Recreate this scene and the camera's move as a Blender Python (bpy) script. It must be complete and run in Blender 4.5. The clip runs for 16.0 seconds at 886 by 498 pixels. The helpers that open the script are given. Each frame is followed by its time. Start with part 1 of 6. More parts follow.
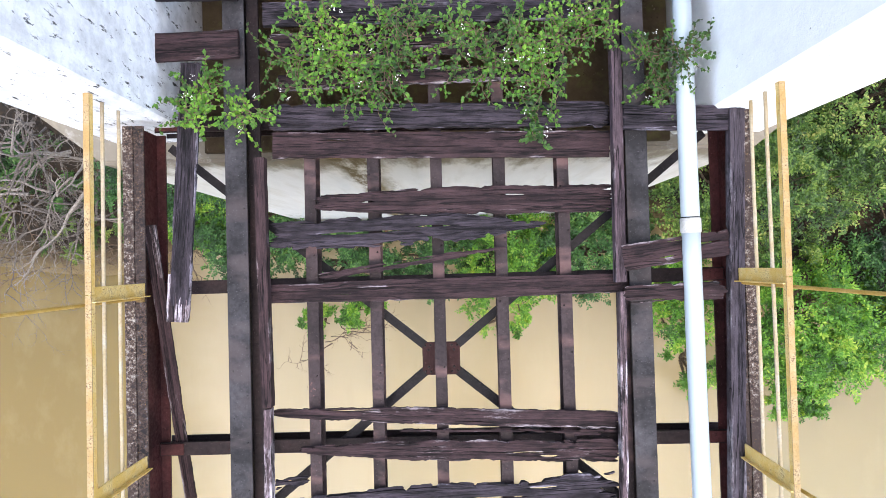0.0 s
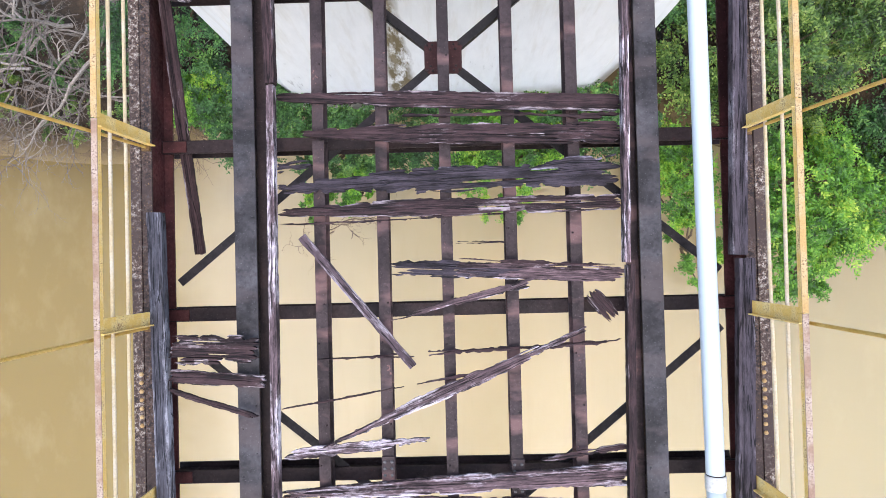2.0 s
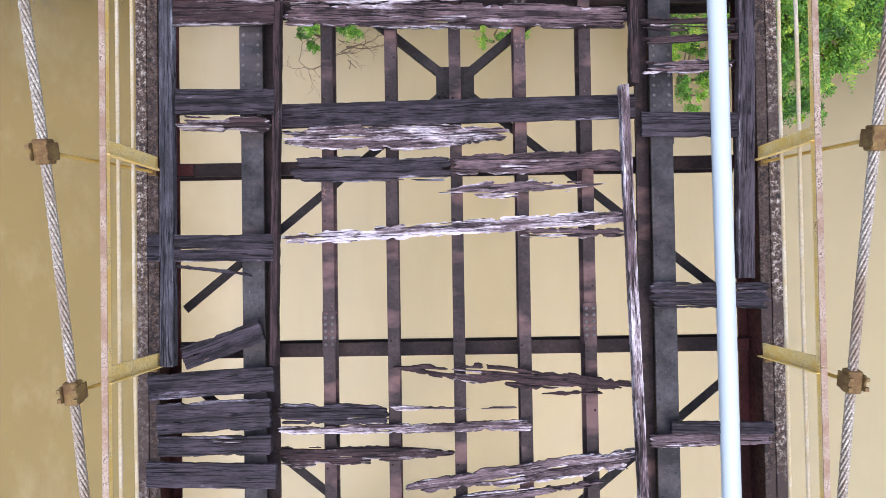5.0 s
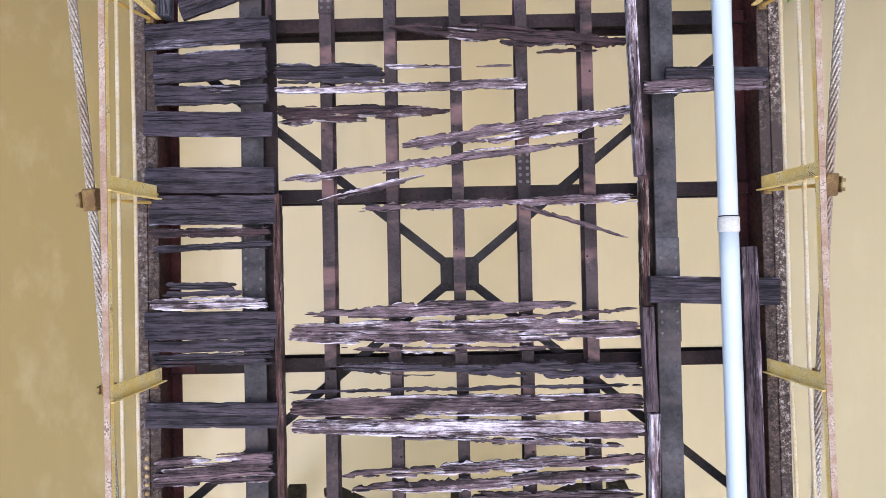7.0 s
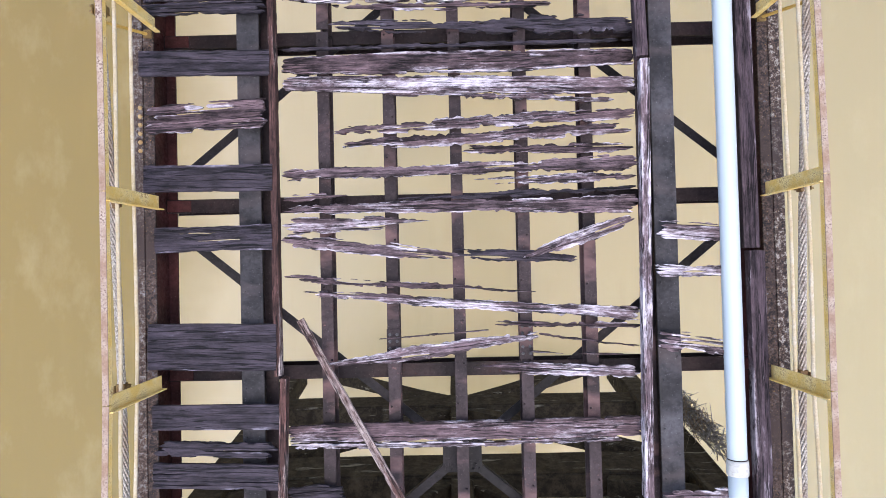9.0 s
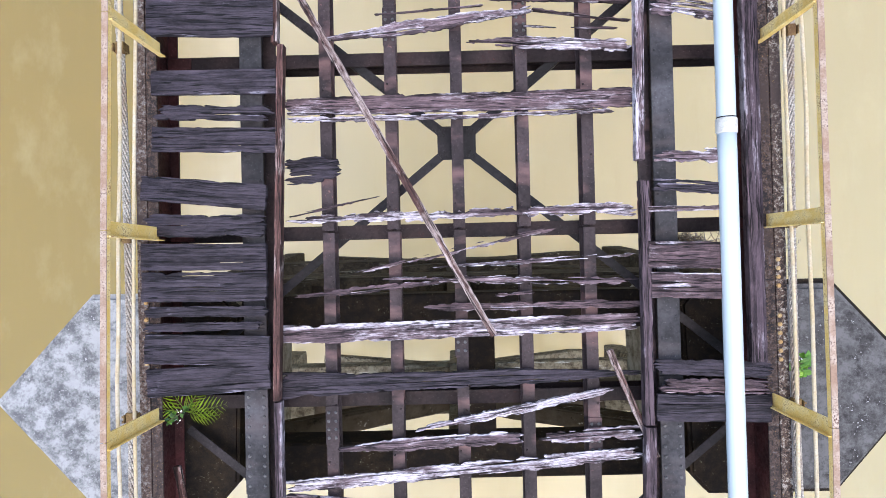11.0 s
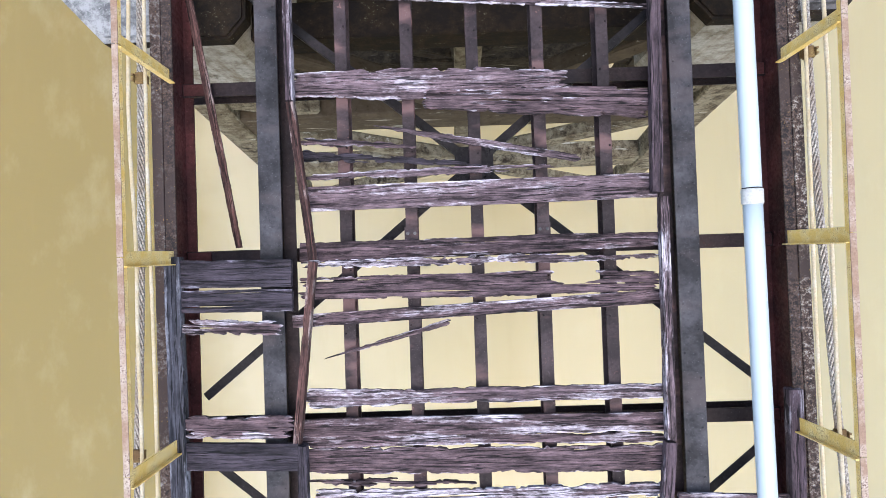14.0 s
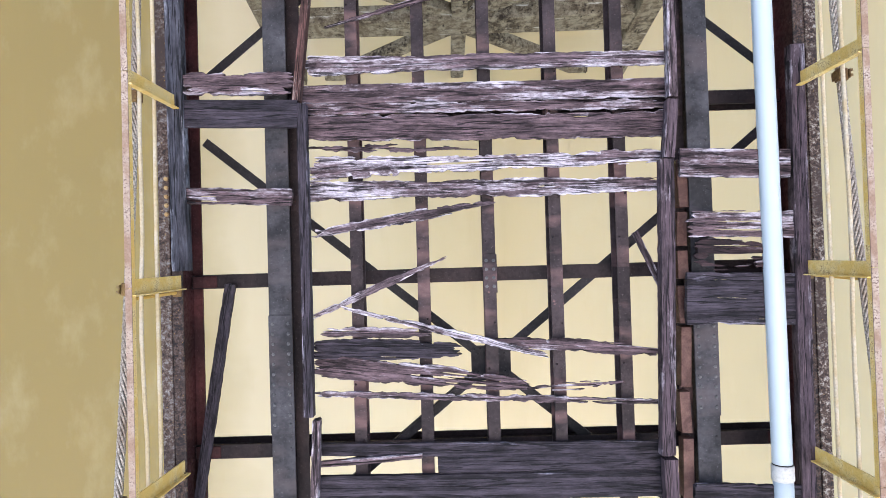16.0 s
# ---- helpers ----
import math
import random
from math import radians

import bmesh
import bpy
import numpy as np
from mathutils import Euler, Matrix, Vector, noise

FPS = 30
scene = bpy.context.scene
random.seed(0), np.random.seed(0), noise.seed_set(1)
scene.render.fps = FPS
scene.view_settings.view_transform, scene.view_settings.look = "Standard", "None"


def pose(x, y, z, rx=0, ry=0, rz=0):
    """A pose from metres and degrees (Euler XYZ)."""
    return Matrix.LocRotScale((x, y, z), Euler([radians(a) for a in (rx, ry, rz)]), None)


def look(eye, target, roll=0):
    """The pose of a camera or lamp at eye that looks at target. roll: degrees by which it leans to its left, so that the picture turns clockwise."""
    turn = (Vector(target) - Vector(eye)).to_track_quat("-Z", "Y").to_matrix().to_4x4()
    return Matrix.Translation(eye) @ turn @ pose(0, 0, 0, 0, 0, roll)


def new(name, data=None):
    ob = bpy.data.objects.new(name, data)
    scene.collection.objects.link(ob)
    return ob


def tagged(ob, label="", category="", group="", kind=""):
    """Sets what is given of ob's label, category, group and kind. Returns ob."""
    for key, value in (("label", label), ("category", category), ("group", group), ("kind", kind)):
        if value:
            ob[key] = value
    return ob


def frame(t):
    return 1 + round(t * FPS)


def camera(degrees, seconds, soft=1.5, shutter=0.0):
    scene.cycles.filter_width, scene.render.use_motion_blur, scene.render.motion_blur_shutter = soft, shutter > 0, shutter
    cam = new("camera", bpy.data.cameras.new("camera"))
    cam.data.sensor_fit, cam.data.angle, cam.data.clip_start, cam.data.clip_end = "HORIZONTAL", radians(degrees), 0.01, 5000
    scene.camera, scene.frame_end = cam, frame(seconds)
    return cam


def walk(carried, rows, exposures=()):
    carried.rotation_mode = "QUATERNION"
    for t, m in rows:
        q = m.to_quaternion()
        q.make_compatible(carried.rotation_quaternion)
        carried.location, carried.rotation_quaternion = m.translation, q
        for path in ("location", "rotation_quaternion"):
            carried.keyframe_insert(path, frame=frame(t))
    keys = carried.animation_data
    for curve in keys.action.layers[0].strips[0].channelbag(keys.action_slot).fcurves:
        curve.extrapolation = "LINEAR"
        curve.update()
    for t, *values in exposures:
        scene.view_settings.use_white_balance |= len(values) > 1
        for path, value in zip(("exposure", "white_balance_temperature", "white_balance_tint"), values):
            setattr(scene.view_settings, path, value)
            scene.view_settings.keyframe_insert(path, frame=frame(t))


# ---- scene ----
cam = camera(70.0, 16.0, 0.6)
PATH = [
    (0, pose(0.108, 0.000, 5.712, 1.26, 0.65, -1.54)),
    (0.5, pose(0.072, -0.680, 5.696, 1.10, 0.56, -1.58)),
    (1, pose(0.043, -1.385, 5.690, 0.96, 0.47, -1.69)),
    (1.5, pose(0.045, -2.102, 5.682, 0.90, 0.70, -1.70)),
    (2, pose(0.026, -2.820, 5.670, 0.97, 0.72, -1.45)),
    (2.5, pose(-0.000, -3.550, 5.673, 1.05, 0.64, -1.47)),
    (3, pose(-0.032, -4.304, 5.640, 1.27, 0.50, -1.31)),
    (3.5, pose(-0.075, -5.054, 5.593, 1.31, 0.39, -1.04)),
    (4, pose(-0.116, -5.776, 5.592, 1.14, 0.17, -0.89)),
    (6.5, pose(-0.111, -9.501, 5.590, 1.07, 0.38, -1.04)),
    (7, pose(-0.115, -10.261, 5.561, 1.06, 0.36, -1.15)),
    (7.5, pose(-0.116, -11.035, 5.545, 0.91, 0.49, -1.15)),
    (8, pose(-0.123, -11.816, 5.538, 1.03, 0.43, -1.23)),
    (8.5, pose(-0.114, -12.578, 5.546, 1.07, 0.43, -1.25)),
    (9, pose(-0.059, -13.308, 5.533, 1.25, 0.76, -1.33)),
    (11.5, pose(-0.129, -16.886, 5.577, 0.75, 0.42, -1.33)),
    (12, pose(-0.171, -17.668, 5.581, 0.96, 0.32, -1.47)),
    (12.5, pose(-0.194, -18.452, 5.581, 1.21, 0.37, -1.54)),
    (13, pose(-0.206, -19.210, 5.571, 1.43, 0.51, -1.72)),
    (13.5, pose(-0.209, -19.940, 5.548, 1.38, 0.81, -1.85)),
    (14, pose(-0.207, -20.655, 5.523, 1.19, 1.09, -1.94)),
    (14.5, pose(-0.238, -21.384, 5.504, 1.28, 1.06, -1.82)),
    (15, pose(-0.276, -22.101, 5.478, 1.31, 0.94, -1.75)),
    (15.5, pose(-0.322, -22.811, 5.454, 1.20, 0.66, -1.62)),
    (16, pose(-0.373, -23.521, 5.432, 0.98, 0.34, -1.67)),
]
walk(cam, PATH, [(0.0, 1.79, 6520, 9), (1.6, 1.81, 6430, 10), (3.0, 1.66, 6320, 12), (6.5, 1.48, 6320, 13), (9.0, 1.53, 6300, 12), (11.5, 1.71, 6120, 8), (13.0, 1.70, 6080, 7), (15.0, 1.54, 6310, 8), (16.0, 1.50, 6320, 9)])

# ---------------------------------------------------------------- light
world = bpy.data.worlds.new("overcast_sky")
scene.world = world
world.use_nodes = True
wn = world.node_tree
sky = wn.nodes.new("ShaderNodeTexSky")
sky.sky_type = "NISHITA"
sky.sun_disc = False
sky.sun_elevation = radians(72)
sky.sun_rotation = radians(169)
sky.dust_density = 3.0
sky.ozone_density = 1.0
wn.links.new(sky.outputs[0], wn.nodes["Background"].inputs[0])
wn.nodes["Background"].inputs[1].default_value = 0.15
sun_data = bpy.data.lights.new("sun", "SUN")
sun_data.energy, sun_data.angle, sun_data.color = 0.7, radians(130), (1.0, 0.97, 0.93)
sun = new("sun", sun_data)
sun.matrix_world = look((0, 0, 0), (-0.06, 0.30, -0.95))
scene.view_settings.exposure = 1.45

WATER_Z = -10.8
# floor beams and railing posts, southwards from the tower
BAYS = [-0.17, -1.69, -3.28, -4.80, -6.36, -8.05, -9.64, -11.20, -12.73, -14.28, -15.88, -17.42, -18.98, -20.54, -22.12, -23.66, -25.19, -26.76]
Y_NORTH, Y_SOUTH = 6.0, -30.0


# ---------------------------------------------------------------- materials
class Nodes:
    """A small wrapper to write node materials in few lines."""

    def __init__(self, name):
        self.mat = bpy.data.materials.new(name)
        self.mat.use_nodes = True
        self.t = self.mat.node_tree
        self.bsdf = self.t.nodes["Principled BSDF"]

    def put(self, kind, **inputs):
        n = self.t.nodes.new(kind)
        for key, value in inputs.items():
            self.feed(n.inputs[key.replace("_", " ")], value)
        return n

    def feed(self, socket, value):
        if hasattr(value, "is_linked"):
            self.t.links.new(value, socket)
        else:
            socket.default_value = value

    def place(self, stretch=(1, 1, 1), world_space=False):
        if world_space:
            out = self.put("ShaderNodeNewGeometry").outputs["Position"]
        else:
            out = self.put("ShaderNodeTexCoord").outputs["Object"]
        m = self.put("ShaderNodeMapping", Vector=out, Scale=stretch)
        return m.outputs[0]

    def noise(self, vec, scale, detail=4.0, rough=0.55, w=None):
        n = self.t.nodes.new("ShaderNodeTexNoise")
        if w is not None:
            n.noise_dimensions = "4D"
            self.feed(n.inputs["W"], w)
        self.feed(n.inputs["Vector"], vec)
        self.feed(n.inputs["Scale"], scale)
        self.feed(n.inputs["Detail"], detail)
        self.feed(n.inputs["Roughness"], rough)
        return n.outputs["Fac"]

    def ramp(self, fac, *stops):
        n = self.t.nodes.new("ShaderNodeValToRGB")
        els = n.color_ramp.elements
        while len(els) < len(stops):
            els.new(0.5)
        for e, (p, c) in zip(els, stops):
            e.position = p
            e.color = (*c, 1) if len(c) == 3 else c
        self.feed(n.inputs[0], fac)
        return n.outputs[0]

    def grey(self, fac, a, b):
        return self.ramp(fac, (a, (0, 0, 0)), (b, (1, 1, 1)))

    def mix(self, fac, a, b, mode="MIX"):
        n = self.t.nodes.new("ShaderNodeMix")
        n.data_type, n.blend_type = "RGBA", mode
        self.feed(n.inputs[0], fac)
        for socket, v in ((n.inputs[6], a), (n.inputs[7], b)):
            self.feed(socket, (*v, 1) if isinstance(v, tuple) and len(v) == 3 else v)
        return n.outputs[2]

    def calc(self, op, a, b=0.0):
        n = self.t.nodes.new("ShaderNodeMath")
        n.operation = op
        self.feed(n.inputs[0], a)
        self.feed(n.inputs[1], b)
        return n.outputs[0]

    def done(self, colour, rough=0.7, metal=0.0, bump=None, strength=0.4, depth=0.01, spec=None):
        self.feed(self.bsdf.inputs["Base Color"], (*colour, 1) if isinstance(colour, tuple) and len(colour) == 3 else colour)
        self.feed(self.bsdf.inputs["Roughness"], rough)
        self.feed(self.bsdf.inputs["Metallic"], metal)
        if spec is not None:
            self.feed(self.bsdf.inputs["Specular IOR Level"], spec)
        if bump is not None:
            b = self.put("ShaderNodeBump", Strength=strength, Distance=depth, Height=bump)
            self.t.links.new(b.outputs[0], self.bsdf.inputs["Normal"])
        return self.mat


def wood(name, dark, mid, pale, bleach, calm=0.0):
    """Weathered timber, grain along local x: uneven brown, wavy checks, and bleached patches that gather along broken edges."""
    n = Nodes(name)
    rnd = n.put("ShaderNodeObjectInfo").outputs["Random"]
    seed = n.calc("MULTIPLY", rnd, 37.0)
    tone = n.put("ShaderNodeAttribute")
    tone.attribute_name = "strip"
    fray = n.put("ShaderNodeAttribute")
    fray.attribute_name = "fray"
    # the grain wanders a little from side to side
    plain = n.put("ShaderNodeTexCoord").outputs["Object"]
    sway = n.calc("MULTIPLY", n.calc("SUBTRACT", n.noise(n.place((2.2, 7, 3)), 1.0, 3, 0.5, seed), 0.5), 0.045)
    grain = n.put("ShaderNodeVectorMath")
    n.feed(grain.inputs[0], plain)
    n.feed(grain.inputs[1], n.put("ShaderNodeCombineXYZ", Y=sway).outputs[0])

    def along(x, y, z):
        return n.put("ShaderNodeMapping", Vector=grain.outputs[0], Scale=(x, y, z)).outputs[0]

    coarse = n.noise(along(3.2, 56, 22), 1.0, 5, 0.70, seed)
    fine = n.noise(along(5.0, 150, 50), 1.0, 4, 0.6, seed)
    patch = n.noise(along(3.4, 13, 6), 1.0, 6, 0.74, seed)
    broad = n.noise(n.place((1.3, 5.0, 2.0)), 1.0, 5, 0.62, n.calc("ADD", seed, 5.0))
    fleck = n.noise(along(17, 60, 30), 1.0, 5, 0.74, seed)
    light = tuple((1.65 - 0.3 * calm) * v for v in mid)
    body = n.ramp(n.calc("ADD", n.calc("MULTIPLY", patch, 0.8), n.calc("MULTIPLY", n.calc("SUBTRACT", tone.outputs["Fac"], 0.5), 0.10)),
                  (0.29, dark), (0.36, tuple(0.6 * v for v in mid)), (0.42, mid), (0.52, light))
    body = n.mix(n.calc("MULTIPLY", n.grey(coarse, 0.50, 0.60), 0.34 - 0.20 * calm), body, tuple(0.5 * (a + 0.35 * b) for a, b in zip(dark, mid)))
    body = n.mix(n.calc("MULTIPLY", n.grey(fine, 0.48, 0.66), 0.30), body, tuple(0.5 * v for v in dark))
    worn = n.calc("ADD", n.calc("MULTIPLY", broad, 0.75), n.calc("MULTIPLY", patch, 0.34))
    worn = n.calc("ADD", worn, n.calc("MULTIPLY", n.calc("SUBTRACT", coarse, 0.5), -0.20))
    worn = n.calc("ADD", worn, n.calc("MULTIPLY", n.calc("SUBTRACT", fleck, 0.5), 0.36))
    worn = n.calc("ADD", worn, n.calc("MULTIPLY", fray.outputs["Fac"], 0.24))
    worn = n.calc("ADD", worn, n.calc("MULTIPLY", n.calc("SUBTRACT", tone.outputs["Fac"], 0.5), 0.10))
    worn = n.calc("ADD", worn, n.calc("MULTIPLY", n.calc("SUBTRACT", rnd, 0.5), 0.12))
    white = n.ramp(worn, (0.62 - bleach, (0, 0, 0)), (0.68 - bleach, (0.40, 0.40, 0.40)), (0.77 - bleach, (1, 1, 1)))
    shade = n.mix(n.grey(fleck, 0.32, 0.55), tuple(0.6 * v for v in pale), pale)
    col = n.mix(n.calc("MULTIPLY", white, 1.0 - 0.3 * calm), body, shade)
    # hair cracks everywhere
    hair = n.calc("ABSOLUTE", n.calc("SUBTRACT", n.noise(along(1.9, 58, 20), 1.0, 3, 0.6, n.calc("ADD", seed, 9.0)), 0.5))
    hair = n.calc("MULTIPLY", n.ramp(hair, (0.012, (1, 1, 1)), (0.030, (0, 0, 0))), n.grey(patch, 0.40, 0.55))
    col = n.mix(n.calc("MULTIPLY", hair, 0.70 - 0.35 * calm), col, tuple(0.5 * v for v in dark))
    # thin wandering checks, in some stretches only
    rift = n.calc("ABSOLUTE", n.calc("SUBTRACT", n.noise(along(0.9, 26, 9), 1.0, 3, 0.55, n.calc("ADD", seed, 3.0)), 0.5))
    rift = n.calc("MULTIPLY", n.ramp(rift, (0.014, (1, 1, 1)), (0.024, (0, 0, 0))), n.grey(broad, 0.36, 0.46))
    col = n.mix(n.calc("MULTIPLY", rift, 0.9), col, tuple(0.2 * v for v in dark))
    height = n.calc("SUBTRACT", n.calc("ADD", n.calc("MULTIPLY", coarse, -0.5), n.calc("MULTIPLY", fine, -0.5)), rift)
    return n.done(col, 0.78, 0, height, 0.42 - 0.2 * calm, 0.008, 0.2)


BROWN = wood("weathered_brown_wood", (0.015, 0.009, 0.010), (0.106, 0.071, 0.078), (0.44, 0.395, 0.435), 0.005)
UMBER = wood("dark_umber_wood", (0.012, 0.007, 0.008), (0.042, 0.024, 0.026), (0.36, 0.31, 0.33), -0.035, 0.8)
MAUVE = wood("smooth_mauve_grey_wood", (0.016, 0.012, 0.015), (0.062, 0.050, 0.060), (0.28, 0.26, 0.29), -0.08, 1.0)
GREY = wood("dark_grey_wood", (0.009, 0.007, 0.009), (0.041, 0.033, 0.042), (0.25, 0.23, 0.28), -0.10, 0.3)
PALE = wood("bleached_wood", (0.020, 0.013, 0.014), (0.138, 0.097, 0.108), (0.53, 0.48, 0.525), 0.07)
KERB = wood("smooth_mauve_brown_wood", (0.020, 0.013, 0.016), (0.074, 0.051, 0.060), (0.40, 0.36, 0.40), -0.05, 1.0)
RED = wood("red_stained_wood", (0.018, 0.008, 0.007), (0.085, 0.042, 0.036), (0.36, 0.29, 0.27), 0.02)
SILVER = wood("silver_grey_wood", (0.020, 0.019, 0.025), (0.062, 0.060, 0.073), (0.29, 0.29, 0.33), -0.04, 0.9)


def steel(name, base, patch, rust, rusty, scale=1.0, rough=0.55, bands=0.0):
    """Old painted steel with stains, chips and rust."""
    n = Nodes(name)
    vec = n.place((1, 1, 1), True)
    big = n.noise(vec, 2.2 * scale, 5, 0.6)
    small = n.noise(vec, 28 * scale, 5, 0.65)
    speck = n.noise(vec, 95 * scale, 2, 0.5)
    col = n.mix(n.grey(big, 0.42, 0.68), base, patch)
    col = n.mix(n.calc("MULTIPLY", n.grey(small, 0.45, 0.75), 0.5), col, tuple(0.4 * v for v in base))
    fac = n.grey(n.calc("ADD", n.calc("MULTIPLY", big, 0.5), n.calc("MULTIPLY", small, 0.6)), 0.72 - rusty, 0.82 - rusty)
    col = n.mix(fac, col, rust)
    if bands:
        band = n.noise(n.place((1.4, 3.4, 0.3), True), 1.0, 4, 0.5)
        col = n.mix(n.calc("MULTIPLY", n.grey(band, 0.52, 0.64), bands), col, tuple(0.5 * (p + 1.3 * r) for p, r in zip(patch, rust)))
    col = n.mix(n.calc("MULTIPLY", n.grey(speck, 0.68, 0.72), 0.22), col, tuple(min(1, 3.2 * v + 0.1) for v in patch))
    return n.done(col, n.ramp(small, (0.3, (rough - 0.1,) * 3), (0.7, (rough + 0.2,) * 3)), 0.0, n.calc("ADD", small, fac), 0.35, 0.004, 0.15)


RIVET = steel("worn_rivet_heads", (0.065, 0.063, 0.065), (0.13, 0.125, 0.125), (0.07, 0.04, 0.035), 0.02, 4.0)
RIVET_RUST = steel("ochre_rivet_heads", (0.34, 0.21, 0.085), (0.44, 0.32, 0.16), (0.14, 0.07, 0.03), 0.06, 6.0)
GIRDER = steel("dark_girder_paint", (0.020, 0.019, 0.021), (0.069, 0.066, 0.073), (0.055, 0.037, 0.034), 0.01, bands=0.65)
STRINGER = steel("stringer_steel", (0.022, 0.016, 0.017), (0.054, 0.039, 0.041), (0.215, 0.118, 0.110), 0.05, bands=0.6)
BEAM = steel("black_beam_steel", (0.014, 0.010, 0.011), (0.033, 0.021, 0.021), (0.070, 0.029, 0.025), 0.04)
RUSTY = steel("rust_brown_plate", (0.070, 0.036, 0.030), (0.150, 0.085, 0.070), (0.20, 0.10, 0.07), 0.06, 3.0)
WEB = steel("red_lead_steel", (0.030, 0.011, 0.011), (0.095, 0.030, 0.028), (0.020, 0.011, 0.011), 0.04)
BRACE = steel("brace_steel", (0.013, 0.012, 0.013), (0.031, 0.026, 0.029), (0.050, 0.028, 0.025), 0.0)
YELLOW = steel("yellow_post_paint", (0.66, 0.43, 0.12), (0.76, 0.61, 0.30), (0.26, 0.120, 0.035), 0.125, 3.6)
RAIL_PALE = steel("pale_rail_paint", (0.44, 0.34, 0.20), (0.50, 0.43, 0.33), (0.20, 0.115, 0.055), -0.01, 2.0)
RAIL_RUST = steel("rusty_rail_paint", (0.235, 0.150, 0.105), (0.40, 0.325, 0.265), (0.105, 0.057, 0.044), 0.115, 2.6)
RAIL_OCHRE = steel("ochre_rail_paint", (0.37, 0.24, 0.095), (0.42, 0.325, 0.19), (0.13, 0.070, 0.036), 0.12, 2.6)
CLAMP = steel("rusty_clamp_steel", (0.11, 0.062, 0.026), (0.22, 0.15, 0.055), (0.055, 0.028, 0.018), 0.10, 4.0)
ROD = steel("hanger_rod_paint", (0.40, 0.245, 0.055), (0.46, 0.31, 0.10), (0.15, 0.08, 0.035), 0.02, 4.0)


def mottled(name, lift, pale):
    n = Nodes(name)
    vec = n.place((1, 1, 1), True)
    big = n.noise(vec, 1.6, 4, 0.6)
    mid = n.noise(vec, 24, 6, 0.74)
    small = n.noise(vec, 70, 4, 0.7)
    col = n.ramp(n.calc("ADD", n.calc("MULTIPLY", mid, 0.7), n.calc("MULTIPLY", small, 0.3)),
                 (0.40 + lift, (0.022, 0.019, 0.019)), (0.50 + lift, (0.085, 0.055, 0.042)), (0.57 + lift, tuple(0.5 * v for v in pale)), (0.68 + lift, pale))
    col = n.mix(n.grey(big, 0.36, 0.52), (0.050, 0.036, 0.032), col)
    col = n.mix(n.grey(small, 0.64, 0.72), col, (0.36, 0.22, 0.05))
    return n.done(col, 0.8, 0, mid, 0.5, 0.006, 0.12)


MOTTLED = mottled("lichen_mottled_flange", 0.015, (0.55, 0.50, 0.44))
MOTTLED_GREY = mottled("grey_mottled_flange", 0.0, (0.31, 0.285, 0.27))
MOTTLED_DARK = mottled("grimy_mottled_flange", 0.05, (0.20, 0.20, 0.22))


def pipe_paint():
    n = Nodes("pale_blue_pvc")
    vec = n.place((1, 1, 1), True)
    big = n.noise(n.place((6, 1.2, 6), True), 1.0, 4, 0.6)
    fine = n.noise(vec, 45, 3, 0.6)
    col = n.mix(n.grey(big, 0.4, 0.75), (0.40, 0.455, 0.49), (0.43, 0.485, 0.51))
    col = n.mix(n.calc("MULTIPLY", n.grey(fine, 0.62, 0.72), 0.18), col, (0.34, 0.36, 0.34))
    return n.done(col, 0.42, 0, fine, 0.08, 0.002)


PVC = pipe_paint()
PVC_JOINT = steel("cream_pvc_coupling", (0.46, 0.45, 0.42), (0.52, 0.51, 0.48), (0.36, 0.34, 0.30), -0.06, 1.5)


def cable_steel():
    n = Nodes("galvanised_wire")
    vec = n.place((1, 1, 1), True)
    fine = n.noise(vec, 60, 4, 0.65)
    big = n.noise(vec, 1.3, 4, 0.6)
    col = n.mix(n.grey(fine, 0.4, 0.7), (0.15, 0.125, 0.10), (0.54, 0.49, 0.43))
    col = n.mix(n.calc("MULTIPLY", n.grey(big, 0.44, 0.62), 0.6), col, (0.15, 0.085, 0.045))
    return n.done(col, 0.5, 0.25, fine, 0.3, 0.002)


CABLE = cable_steel()


